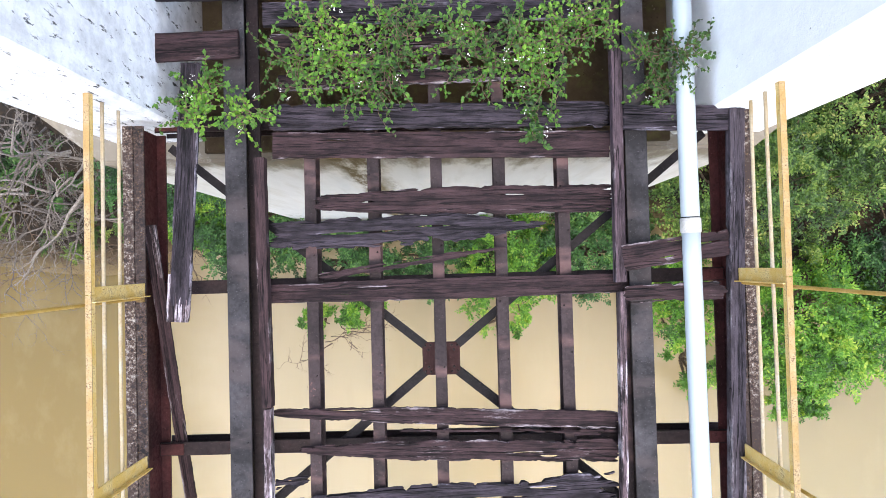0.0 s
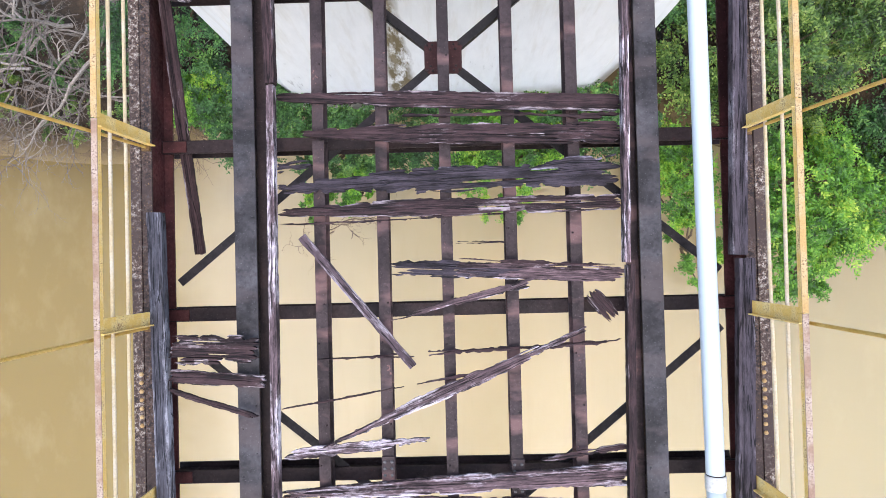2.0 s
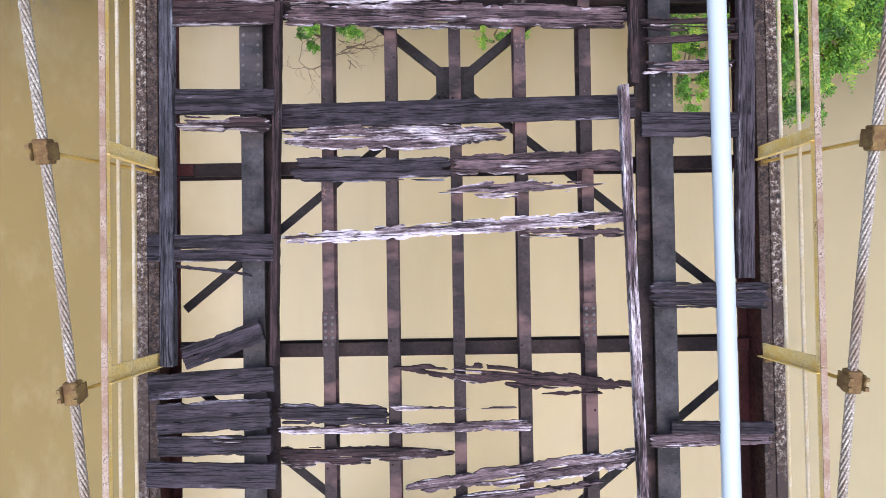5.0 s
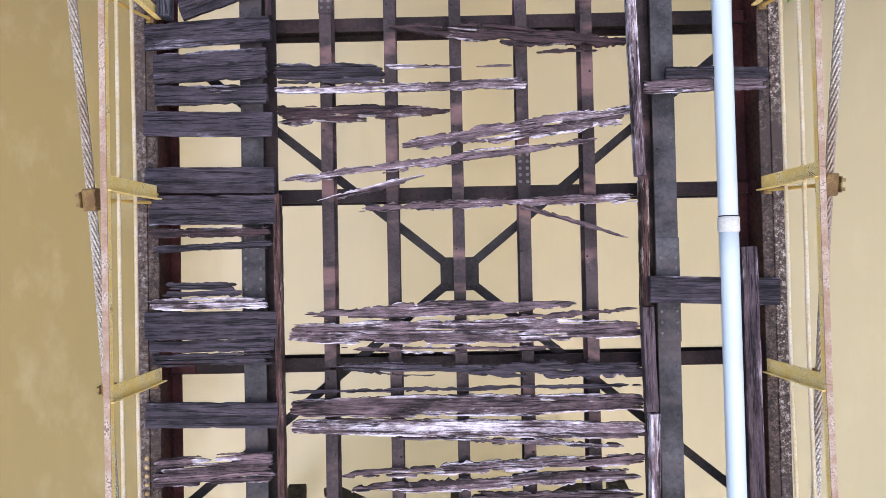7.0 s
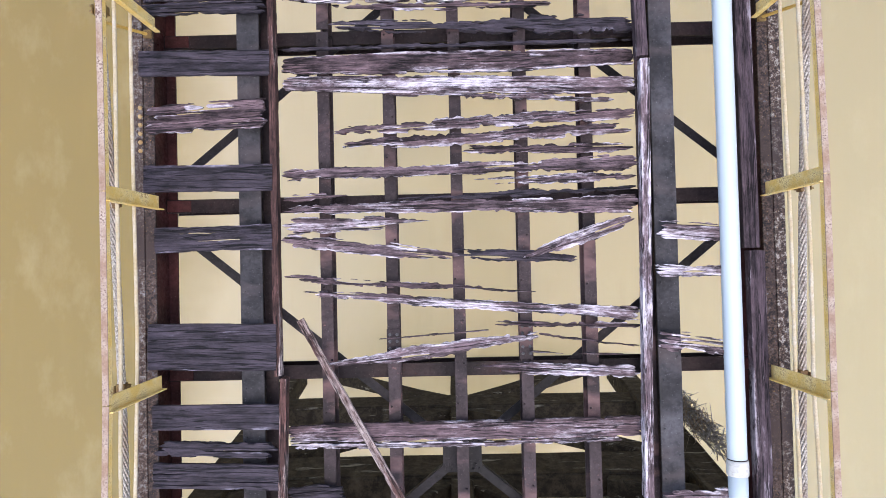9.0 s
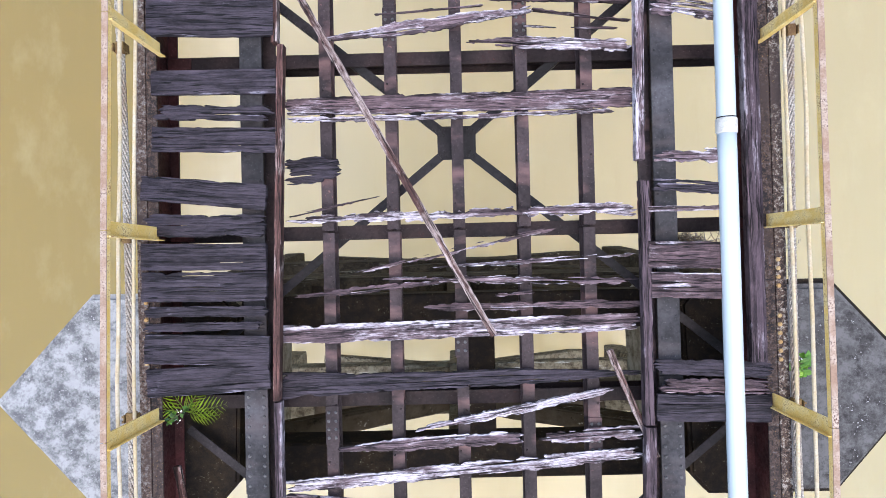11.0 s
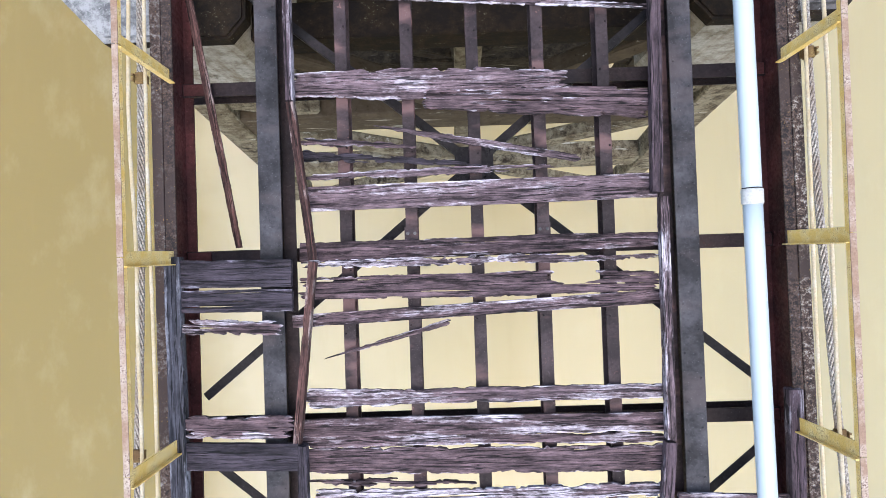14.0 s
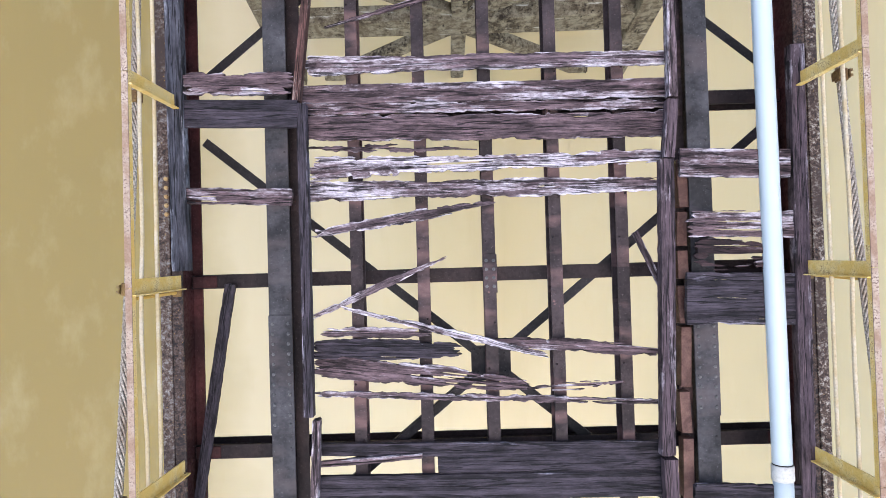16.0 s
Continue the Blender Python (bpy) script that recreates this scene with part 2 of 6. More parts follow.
def concrete(name, light, tan, black, mould, streak=0.6, fleck=0.66, speckle=None, blotch=0.0, smear=None, tall=1.0, even=0.70, stain=None):
    """Old concrete: tan streaks, blotches of mould at two scales, small flecks."""
    n = Nodes(name)
    vec = n.place((1, 1, tall), True)
    big = n.noise(vec, 0.7, 5, 0.62)
    mid = n.noise(vec, 5.5, 6, 0.68)
    small = n.noise(n.place((1, 1, 0.35 * tall), True), 15, 6, 0.75)
    fine = n.noise(vec, 38, 4, 0.65)
    drip = n.noise(n.place((5.0, 5.0, 0.5), True), 1.0, 5, 0.65)
    col = n.mix(n.grey(mid, 0.40, 0.66), light, tuple(even * v for v in light))
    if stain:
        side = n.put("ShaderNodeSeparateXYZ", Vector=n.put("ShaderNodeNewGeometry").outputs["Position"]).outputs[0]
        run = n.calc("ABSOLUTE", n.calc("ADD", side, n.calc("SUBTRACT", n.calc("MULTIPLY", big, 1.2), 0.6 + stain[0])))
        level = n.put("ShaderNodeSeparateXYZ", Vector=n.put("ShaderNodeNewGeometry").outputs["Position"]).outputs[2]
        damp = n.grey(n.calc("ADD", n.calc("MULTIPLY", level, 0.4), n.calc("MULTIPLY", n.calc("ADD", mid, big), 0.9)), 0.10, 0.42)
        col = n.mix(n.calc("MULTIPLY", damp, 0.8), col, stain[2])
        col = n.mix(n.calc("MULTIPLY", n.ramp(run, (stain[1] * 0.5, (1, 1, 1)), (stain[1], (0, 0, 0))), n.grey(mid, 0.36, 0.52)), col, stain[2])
    col = n.mix(n.calc("MULTIPLY", n.grey(drip, 0.50, 0.70), streak), col, tan)
    if blotch:
        col = n.mix(n.calc("MULTIPLY", n.grey(n.noise(vec, 5.5, 10, 0.80), 0.45, 0.59), blotch), col, tan)
    if smear:
        col = n.mix(n.grey(n.noise(n.place((1.1, 7, 7), True), 1.0, 6, 0.68), 0.60, 0.68), col, smear)
    fac = n.grey(n.calc("ADD", n.calc("MULTIPLY", big, 0.45), n.calc("MULTIPLY", n.calc("ADD", mid, small), 0.32)), 0.66 - mould, 0.76 - mould)
    col = n.mix(fac, col, black)
    col = n.mix(n.grey(small, fleck, fleck + 0.04), col, tuple(0.6 * v for v in black))
    if speckle:
        col = n.mix(n.calc("MULTIPLY", n.grey(fine, 0.61, 0.66), n.grey(mid, 0.52, 0.62)), col, speckle)
    return n.done(col, 0.88, 0, n.calc("ADD", mid, n.calc("MULTIPLY", fine, 0.6)), 0.4 if tall == 1.0 else 0.1, 0.012, 0.12)


WHITEWASH = concrete("whitewashed_concrete", (0.84, 0.85, 0.88), (0.62, 0.62, 0.63), (0.10, 0.10, 0.10), 0.0, 0.5, 0.59)
WHITE_CLEAN = concrete("clean_whitewashed_concrete", (0.90, 0.90, 0.89), (0.80, 0.79, 0.77), (0.20, 0.20, 0.19), -0.06, 0.3, 0.66, None, 0.0, None, 1.0, 0.94)
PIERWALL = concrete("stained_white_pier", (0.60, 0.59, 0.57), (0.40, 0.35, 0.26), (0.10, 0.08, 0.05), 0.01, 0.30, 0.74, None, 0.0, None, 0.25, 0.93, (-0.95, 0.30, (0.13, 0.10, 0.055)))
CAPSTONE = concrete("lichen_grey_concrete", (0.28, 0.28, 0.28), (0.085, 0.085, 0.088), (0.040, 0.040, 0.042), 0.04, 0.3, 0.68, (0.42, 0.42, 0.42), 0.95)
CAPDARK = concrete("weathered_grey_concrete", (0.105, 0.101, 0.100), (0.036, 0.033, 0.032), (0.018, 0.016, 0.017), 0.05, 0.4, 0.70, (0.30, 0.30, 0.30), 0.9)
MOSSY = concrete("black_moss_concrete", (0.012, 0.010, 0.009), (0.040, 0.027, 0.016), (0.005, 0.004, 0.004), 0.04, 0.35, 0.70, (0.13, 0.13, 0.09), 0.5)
DARKSTONE = concrete("dark_brown_concrete", (0.019, 0.013, 0.008), (0.075, 0.057, 0.033), (0.007, 0.005, 0.004), 0.04, 0.45, 0.70, None, 0.55, (0.20, 0.175, 0.13))
SHAFT = concrete("drip_stained_concrete", (0.36, 0.335, 0.285), (0.135, 0.100, 0.058), (0.022, 0.017, 0.011), 0.05, 0.85, 0.66, None, 0.5)
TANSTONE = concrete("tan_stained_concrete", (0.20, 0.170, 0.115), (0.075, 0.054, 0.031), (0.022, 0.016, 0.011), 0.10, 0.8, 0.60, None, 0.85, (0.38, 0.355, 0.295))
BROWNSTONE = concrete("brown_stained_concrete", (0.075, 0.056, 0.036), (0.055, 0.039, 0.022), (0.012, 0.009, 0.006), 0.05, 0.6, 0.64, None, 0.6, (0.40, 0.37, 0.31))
SHELF = concrete("mossy_soil_shelf", (0.070, 0.050, 0.030), (0.085, 0.085, 0.028), (0.018, 0.015, 0.011), 0.03, 0.6, 0.66, (0.16, 0.13, 0.09))


def muddy_water():
    n = Nodes("muddy_water")
    pos = n.put("ShaderNodeNewGeometry").outputs["Position"]
    xyz = n.put("ShaderNodeSeparateXYZ", Vector=pos)
    swirl = n.noise(n.place((0.10, 0.16, 1), True), 1.0, 5, 0.6)
    cloud = n.noise(n.place((0.9, 0.5, 1), True), 1.0, 6, 0.65)
    streak = n.noise(n.place((2.2, 0.35, 1), True), 1.0, 5, 0.6)
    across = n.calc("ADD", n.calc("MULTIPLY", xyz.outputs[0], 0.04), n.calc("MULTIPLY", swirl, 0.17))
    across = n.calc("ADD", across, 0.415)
    # base colour graded by x: dark gold far west, palest just west of centre
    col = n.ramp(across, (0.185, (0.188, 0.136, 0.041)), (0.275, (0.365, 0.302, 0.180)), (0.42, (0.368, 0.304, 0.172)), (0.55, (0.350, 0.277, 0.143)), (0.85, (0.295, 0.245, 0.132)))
    col = n.mix(n.calc("MULTIPLY", n.grey(cloud, 0.52, 0.80), 0.25), col, (0.39, 0.335, 0.20))
    col = n.mix(n.calc("MULTIPLY", n.grey(streak, 0.56, 0.80), 0.15), col, (0.24, 0.175, 0.075))
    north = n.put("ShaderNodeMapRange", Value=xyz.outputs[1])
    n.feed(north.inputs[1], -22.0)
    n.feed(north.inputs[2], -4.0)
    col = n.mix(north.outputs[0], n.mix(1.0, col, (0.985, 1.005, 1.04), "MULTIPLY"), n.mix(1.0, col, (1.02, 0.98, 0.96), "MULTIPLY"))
    rip = n.noise(n.place((1.2, 2.6, 1), True), 1.0, 4, 0.55)
    m = n.done(col, 0.22, 0, rip, 0.05, 0.10, 0.3)
    # light spreads sideways through the silt before it comes out again
    m.node_tree.nodes["Principled BSDF"].subsurface_method = "BURLEY"
    n.feed(n.bsdf.inputs["Subsurface Weight"], 1.0)
    n.feed(n.bsdf.inputs["Subsurface Radius"], (1.0, 0.9, 0.7))
    n.feed(n.bsdf.inputs["Subsurface Scale"], 25.0)
    return m


WATER = muddy_water()


def soil():
    n = Nodes("damp_bank_soil")
    vec = n.place((1, 1, 1), True)
    a = n.noise(vec, 0.6, 5, 0.6)
    b = n.noise(vec, 7.0, 6, 0.7)
    col = n.ramp(n.calc("ADD", n.calc("MULTIPLY", a, 0.5), n.calc("MULTIPLY", b, 0.5)),
                 (0.40, (0.008, 0.007, 0.004)), (0.54, (0.034, 0.021, 0.011)), (0.70, (0.105, 0.068, 0.036)))
    height = n.put("ShaderNodeSeparateXYZ", Vector=n.put("ShaderNodeNewGeometry").outputs["Position"]).outputs[2]
    wet = n.put("ShaderNodeMapRange", Value=n.calc("ADD", height, n.calc("MULTIPLY", b, 0.7)))
    n.feed(wet.inputs[1], -9.8)
    n.feed(wet.inputs[2], -10.5)
    col = n.mix(n.calc("MULTIPLY", wet.outputs[0], 0.85), col, (0.215, 0.155, 0.068))
    return n.done(col, 0.95, 0, b, 0.8, 0.06)


SOIL = soil()


def leaf(name, dark, mid, light, yellow):
    n = Nodes(name)
    isle = n.put("ShaderNodeNewGeometry").outputs["Random Per Island"]
    patch = n.noise(n.place((1, 1, 1), True), 1.3, 4, 0.6)
    clump = n.put("ShaderNodeAttribute")
    clump.attribute_name = "clump"
    both = n.calc("ADD", n.calc("MULTIPLY", isle, 0.34), n.calc("SUBTRACT", n.calc("MULTIPLY", patch, 1.1), 0.30))
    both = n.calc("ADD", both, n.calc("MULTIPLY", clump.outputs["Fac"], 0.28))
    col = n.ramp(both, (0.26, dark), (0.52, mid), (0.72, light), (0.90, yellow))
    m = n.done(col, 0.5, 0, None)
    n.feed(n.bsdf.inputs["Subsurface Weight"], 0.0)
    back = n.put("ShaderNodeBsdfTranslucent", Color=n.mix(0.35, col, (0.25, 0.36, 0.03)))
    both_sides = n.put("ShaderNodeMixShader", Fac=0.28)
    n.t.links.new(n.bsdf.outputs[0], both_sides.inputs[1])
    n.t.links.new(back.outputs[0], both_sides.inputs[2])
    n.t.links.new(both_sides.outputs[0], n.t.nodes["Material Output"].inputs[0])
    return m


LEAF_DARK = leaf("dark_bank_leaf", (0.006, 0.018, 0.006), (0.028, 0.090, 0.022), (0.080, 0.20, 0.048), (0.19, 0.33, 0.07))
LEAF_LIME = leaf("lime_bank_leaf", (0.018, 0.060, 0.008), (0.080, 0.225, 0.020), (0.19, 0.38, 0.035), (0.40, 0.50, 0.06))
LEAF_OLIVE = leaf("olive_bank_leaf", (0.008, 0.022, 0.005), (0.060, 0.130, 0.022), (0.17, 0.265, 0.045), (0.36, 0.38, 0.10))
LEAF_VINE = leaf("fresh_vine_leaf", (0.012, 0.042, 0.005), (0.070, 0.195, 0.014), (0.18, 0.36, 0.028), (0.34, 0.47, 0.06))
FROND = leaf("fern_frond", (0.12, 0.18, 0.010), (0.27, 0.38, 0.020), (0.40, 0.50, 0.03), (0.50, 0.58, 0.05))


def bark(name, a, b):
    n = Nodes(name)
    f = n.noise(n.place((1, 1, 1), True), 26, 5, 0.65)
    return n.done(n.mix(n.grey(f, 0.35, 0.68), a, b), 0.9, 0, f, 0.5, 0.01)


TWIG = bark("grey_dead_twig", (0.050, 0.039, 0.031), (0.21, 0.180, 0.155))
LIMB = bark("pale_bleached_limb", (0.12, 0.098, 0.076), (0.32, 0.285, 0.25))
STEM = bark("brown_vine_stem", (0.055, 0.035, 0.02), (0.19, 0.13, 0.08))
BLOSSOM = bark("small_white_blossom", (0.62, 0.60, 0.55), (0.80, 0.79, 0.76))


# ---------------------------------------------------------------- builders
def part(name, bm, material, parent=None, label=""):
    me = bpy.data.meshes.new(name)
    bm.to_mesh(me)
    bm.free()
    me.materials.append(material)
    ob = new(name, me)
    ob.parent = parent
    if label:
        ob["label"] = label
    return ob


def thing(name, label, category, group="", kind="", at=(0, 0, 0)):
    ob = new(name)
    ob.empty_display_size = 0.2
    ob.location = at
    return tagged(ob, label, category, group, kind)


SMALL = ("rivet_row", "web_rivets", "bolt_row", "twig_tangle", "stem_tangle", "foliage", "leaves", "blossoms")


def raw(name, verts, faces, material, parent=None, label="", smooth=False):
    me = bpy.data.meshes.new(name)
    me.from_pydata(verts, [], faces)
    if smooth:
        me.polygons.foreach_set("use_smooth", [True] * len(faces))
    me.materials.append(material)
    ob = new(name, me)
    ob.parent = parent
    if label:
        ob["label"] = label
    if name in SMALL:
        ob["kind"] = "stuff"
    return ob


def block(bm, x0, x1, y0, y1, z0, z1, bevel=0.0):
    made = bmesh.ops.create_cube(bm, size=1)["verts"]
    for v in made:
        v.co = ((x0 + x1) / 2 + v.co.x * (x1 - x0), (y0 + y1) / 2 + v.co.y * (y1 - y0), (z0 + z1) / 2 + v.co.z * (z1 - z0))
    if bevel:
        edges = list({e for v in made for e in v.link_edges})
        bmesh.ops.bevel(bm, geom=edges, offset=bevel, segments=1, affect="EDGES")


def bar(bm, a, b, width, depth, up=(0, 0, 1)):
    """A rectangular bar from a to b; a and b lie on the middle of its top."""
    a, b, up = Vector(a), Vector(b), Vector(up)
    along = (b - a).normalized()
    side = along.cross(up).normalized() * width / 2
    down = -side.cross(along).normalized()
    if down.dot(up) > 0:
        down = -down
    ring = [side, -side, -side + down * depth, side + down * depth]
    va = [bm.verts.new(a + r) for r in ring]
    vb = [bm.verts.new(b + r) for r in ring]
    for i in range(4):
        j = (i + 1) % 4
        bm.faces.new((va[i], va[j], vb[j], vb[i]))
    bm.faces.new(va[::-1])
    bm.faces.new(vb)
    bmesh.ops.recalc_face_normals(bm, faces=bm.faces)


def tube(points, radius, sides=8):
    """Vertices and faces of a round tube along points; radius may be a list."""
    pts = [Vector(p) for p in points]
    rad = radius if isinstance(radius, (list, tuple)) else [radius] * len(pts)
    verts, faces = [], []
    for i, p in enumerate(pts):
        d = (pts[min(i + 1, len(pts) - 1)] - pts[max(i - 1, 0)]).normalized()
        ref = Vector((0, 0, 1)) if abs(d.z) < 0.9 else Vector((1, 0, 0))
        u = d.cross(ref).normalized()
        v = d.cross(u)
        for k in range(sides):
            a = 2 * math.pi * k / sides
            verts.append(p + (u * math.cos(a) + v * math.sin(a)) * rad[i])
        if i:
            o = (i - 1) * sides
            for k in range(sides):
                l = (k + 1) % sides
                faces.append((o + k, o + l, o + sides + l, o + sides + k))
    n = len(verts)
    faces.append(tuple(range(sides))[::-1])
    faces.append(tuple(range(n - sides, n)))
    return verts, faces


def joined(pieces):
    verts, faces = [], []
    for v, f in pieces:
        o = len(verts)
        verts += v
        faces += [tuple(i + o for i in one) for one in f]
    return verts, faces


def stud(x, y, z, r=0.016, h=0.012):
    """A rivet head on a level face."""
    verts, faces = [], []
    for rr, hh in ((r, 0.0), (r * 0.8, h * 0.7)):
        for k in range(6):
            a = math.pi * k / 3
            verts.append((x + rr * math.cos(a), y + rr * math.sin(a), z + hh))
    verts.append((x, y, z + h))
    for k in range(6):
        l = (k + 1) % 6
        faces.append((k, l, 6 + l, 6 + k))
        faces.append((6 + k, 6 + l, 12))
    return verts, faces


RIVET_SHAPES = {}


def rivets(spots, material, parent, r=0.016, h=0.012):
    """Rivet heads on a level face, one object each on a shared mesh."""
    key = (material.name, r, h)
    for spot in spots:
        if key not in RIVET_SHAPES:
            v, f = stud(0, 0, 0, r, h)
            me = bpy.data.meshes.new("rivet")
            me.from_pydata(v, [], f)
            me.materials.append(material)
            RIVET_SHAPES[key] = me
        ob = new("rivet", RIVET_SHAPES[key])
        ob.location = spot
        ob.parent = parent


def side_stud(x, y, z, sx):
    """A rivet head on an upright face that looks along x."""
    v, f = stud(0, 0, 0, 0.016, 0.012)
    return [(x + sx * c[2], y + c[0], z + c[1]) for c in v], f


# ---------------------------------------------------------------- ground, river, bank
def bank_height(x, y):
    edge = 0.2 + 0.9 * math.sin(x * 0.23 + 1.0) + 0.5 * noise.noise(Vector((x * 0.3, 3.1, 0)))
    if x > 4:
        edge -= min(2.6, (x - 4) * 0.45)
    d = y - edge
    if y > -40:
        h = -12.5 + 2.0 / (1 + math.exp(-d * 1.6)) + max(0.0, min(d, 12)) * 0.34 + max(0.0, min(d - 12, 40)) * 0.05
    else:
        h = -12.5 + 4.5 * min(1.0, max(0.0, (-y - 62) / 10))
    return h + 0.16 * noise.noise(Vector((x * 0.8, y * 0.8, 0)))


def ground_sheet():
    steps = [-2500, -900, -300, -120, -60] + [-40 + i for i in range(81)] + [60, 120, 300, 900, 2500]
    rows_y = [-2500, -900, -300, -120, -90, -76, -72, -68, -64, -60, -40, -20, -10] + [-6 + 0.5 * i for i in range(61)] + [30, 40, 60, 120, 300, 900, 2500]
    verts = [(x, y, bank_height(x, y)) for y in rows_y for x in steps]
    w = len(steps)
    faces = [(j * w + i, j * w + i + 1, (j + 1) * w + i + 1, (j + 1) * w + i) for j in range(len(rows_y) - 1) for i in range(w - 1)]
    g = raw("ground", verts, faces, SOIL, None, "", True)
    tagged(g, "brown soil river bank and bed under the water", "ground", kind="structure")


ground_sheet()
bm = bmesh.new()
bmesh.ops.create_grid(bm, x_segments=1, y_segments=1, size=2400)
for v in bm.verts:
    v.co.z = WATER_Z
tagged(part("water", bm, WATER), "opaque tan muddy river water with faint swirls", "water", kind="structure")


# ---------------------------------------------------------------- steelwork
def i_section(bm, x, y0, y1, top, flange, depth, t=0.014):
    """A rolled beam that runs along y, one closed profile."""
    f, w, b = flange / 2, t / 2, top - depth
    ring = [(-f, top), (f, top), (f, top - t), (w, top - t), (w, b + t), (f, b + t), (f, b), (-f, b), (-f, b + t), (-w, b + t), (-w, top - t), (-f, top - t)]
    near = [bm.verts.new((x + px, y0, pz)) for px, pz in ring]
    far = [bm.verts.new((x + px, y1, pz)) for px, pz in ring]
    for k in range(12):
        l = (k + 1) % 12
        bm.faces.new((near[k], near[l], far[l], far[k]))
    bm.faces.new(near)
    bm.faces.new(far[::-1])
    bmesh.ops.recalc_face_normals(bm, faces=bm.faces)


def splice_rivets(x, y0, y1, z, half, pitch=0.09):
    out = []
    n = max(2, int((y1 - y0) / pitch))
    for i in range(n):
        y = y0 + (i + 0.5) * (y1 - y0) / n
        out += [(x - half, y, z), (x + half, y, z)]
    return out


def stringer(x, splices):
    s = thing("stringer", "rust-brown steel joist under the roadway planks", "steel beam", "roadway stringers")
    joints = [Y_NORTH] + [BAYS[i] for i in (1, 4, 7, 10, 13, 16)] + [Y_SOUTH]
    for k in range(len(joints) - 1):
        bm = bmesh.new()
        dx = 0.006 * math.sin(5 * k + 9 * x)
        i_section(bm, x + dx, joints[k + 1] + 0.012, joints[k] - 0.012, -0.075 - 0.003 * (k % 2), 0.105, 0.20)
        part("joist", bm, STRINGER, s)
    for y in splices:
        bm = bmesh.new()
        block(bm, x - 0.060, x + 0.060, y - 0.17, y + 0.17, -0.078, -0.064, 0.003)
        plate = part("splice_plate", bm, STRINGER, s)
        rivets(splice_rivets(x, y - 0.15, y + 0.15, -0.064, 0.032, 0.06), RIVET, plate)
    heads = []
    for i in range(int((Y_NORTH - Y_SOUTH) / 0.55)):
        y = Y_NORTH - 0.3 - i * 0.55 + 0.1 * math.sin(i * 3.1 + x)
        heads.append(stud(x + 0.03 * (-1) ** i, y, -0.076, 0.011, 0.012))
    raw("bolt_row", *joined(heads), BEAM, s)


stringer(-1.165, [-7.85, -17.6])
stringer(-0.585, [-4.75, -14.05, -20.5])
stringer(0.0, [-16.85, -23.65])
stringer(0.585, [-4.8, -9.45, -14.0, -20.5])
stringer(1.165, [-7.8, -17.75])


def main_girder(side, splices):
    x = side * 1.80
    g = thing("main_girder", "dark grey riveted steel girder beside the roadway", "steel girder", "main girders")
    bm = bmesh.new()
    block(bm, x - 0.098, x + 0.098, Y_SOUTH, Y_NORTH, 0.030, 0.050, 0.003)
    part("top_flange", bm, GIRDER, g)
    bm = bmesh.new()
    block(bm, x - 0.010, x + 0.010, Y_SOUTH, Y_NORTH, -0.42, 0.030)
    part("web", bm, BEAM, g)
    bm = bmesh.new()
    block(bm, x - 0.090, x + 0.090, Y_SOUTH, Y_NORTH, -0.44, -0.42)
    part("bottom_flange", bm, BEAM, g)
    heads = []
    for i in range(int((Y_NORTH - Y_SOUTH) / 0.42)):
        y = Y_NORTH - 0.2 - i * 0.42
        heads += [stud(x - 0.062, y, 0.050, 0.012, 0.008), stud(x + 0.062, y + 0.2, 0.050, 0.012, 0.008)]
    raw("rivet_row", *joined(heads), GIRDER, g)
    for y0, y1 in splices:
        bm = bmesh.new()
        block(bm, x - 0.102, x + 0.102, y0, y1, 0.046, 0.064, 0.003)
        p = part("splice_plate", bm, GIRDER, g)
        rivets(splice_rivets(x, y0 + 0.03, y1 - 0.03, 0.064, 0.066, 0.085), RIVET, p)
    # ledger angle that carries the plank ends
    bm = bmesh.new()
    block(bm, x - side * 0.13 - 0.055, x - side * 0.13 + 0.055, Y_SOUTH, Y_NORTH, -0.105, -0.088)
    part("ledger_angle", bm, STRINGER if side > 0 else BEAM, g)


main_girder(-1, [(-6.1, -5.15), (-11.0, -9.95), (-18.15, -17.15), (-24.95, -23.95)])
main_girder(1, [(-6.25, -5.3), (-11.0, -10.1), (-18.15, -17.2), (-24.9, -23.9)])


def packing_plate(y0, y1, x, lean, girder):
    """A bent rusty plate wedged between kerb and girder."""
    bm = bmesh.new()
    block(bm, x - 0.045, x + 0.045, y0, y1, -0.088, 0.022, 0.004)
    for v in bm.verts:
        v.co.x += lean * (v.co.y - y0) + 0.012 * (v.co.z > 0) * math.sin(7 * v.co.y)
    part("packing_plate", bm, RUSTY, girder, "rust-brown packing plate")


east_girder = [ob for ob in bpy.data.objects if ob.name.startswith("main_girder")][-1]
for k, (y0, y1) in enumerate(((-23.13, -22.72), (-23.46, -23.17), (-23.74, -23.50), (-24.12, -23.80), (-24.66, -24.15), (-25.05, -24.70), (-25.60, -25.10))):
    packing_plate(y0, y1, 1.655 + 0.004 * (-1) ** k - 0.006 * k, 0.02 * (-1) ** k, east_girder)


RIVET_RUNS = {-1: [(-4.21, -3.69), (-12.28, -11.9), (-16.99, -16.33), (-23.07, -22.74)], 1: [(-4.39, -3.75), (-16.44, -16.2), (-17.07, -16.68)]}


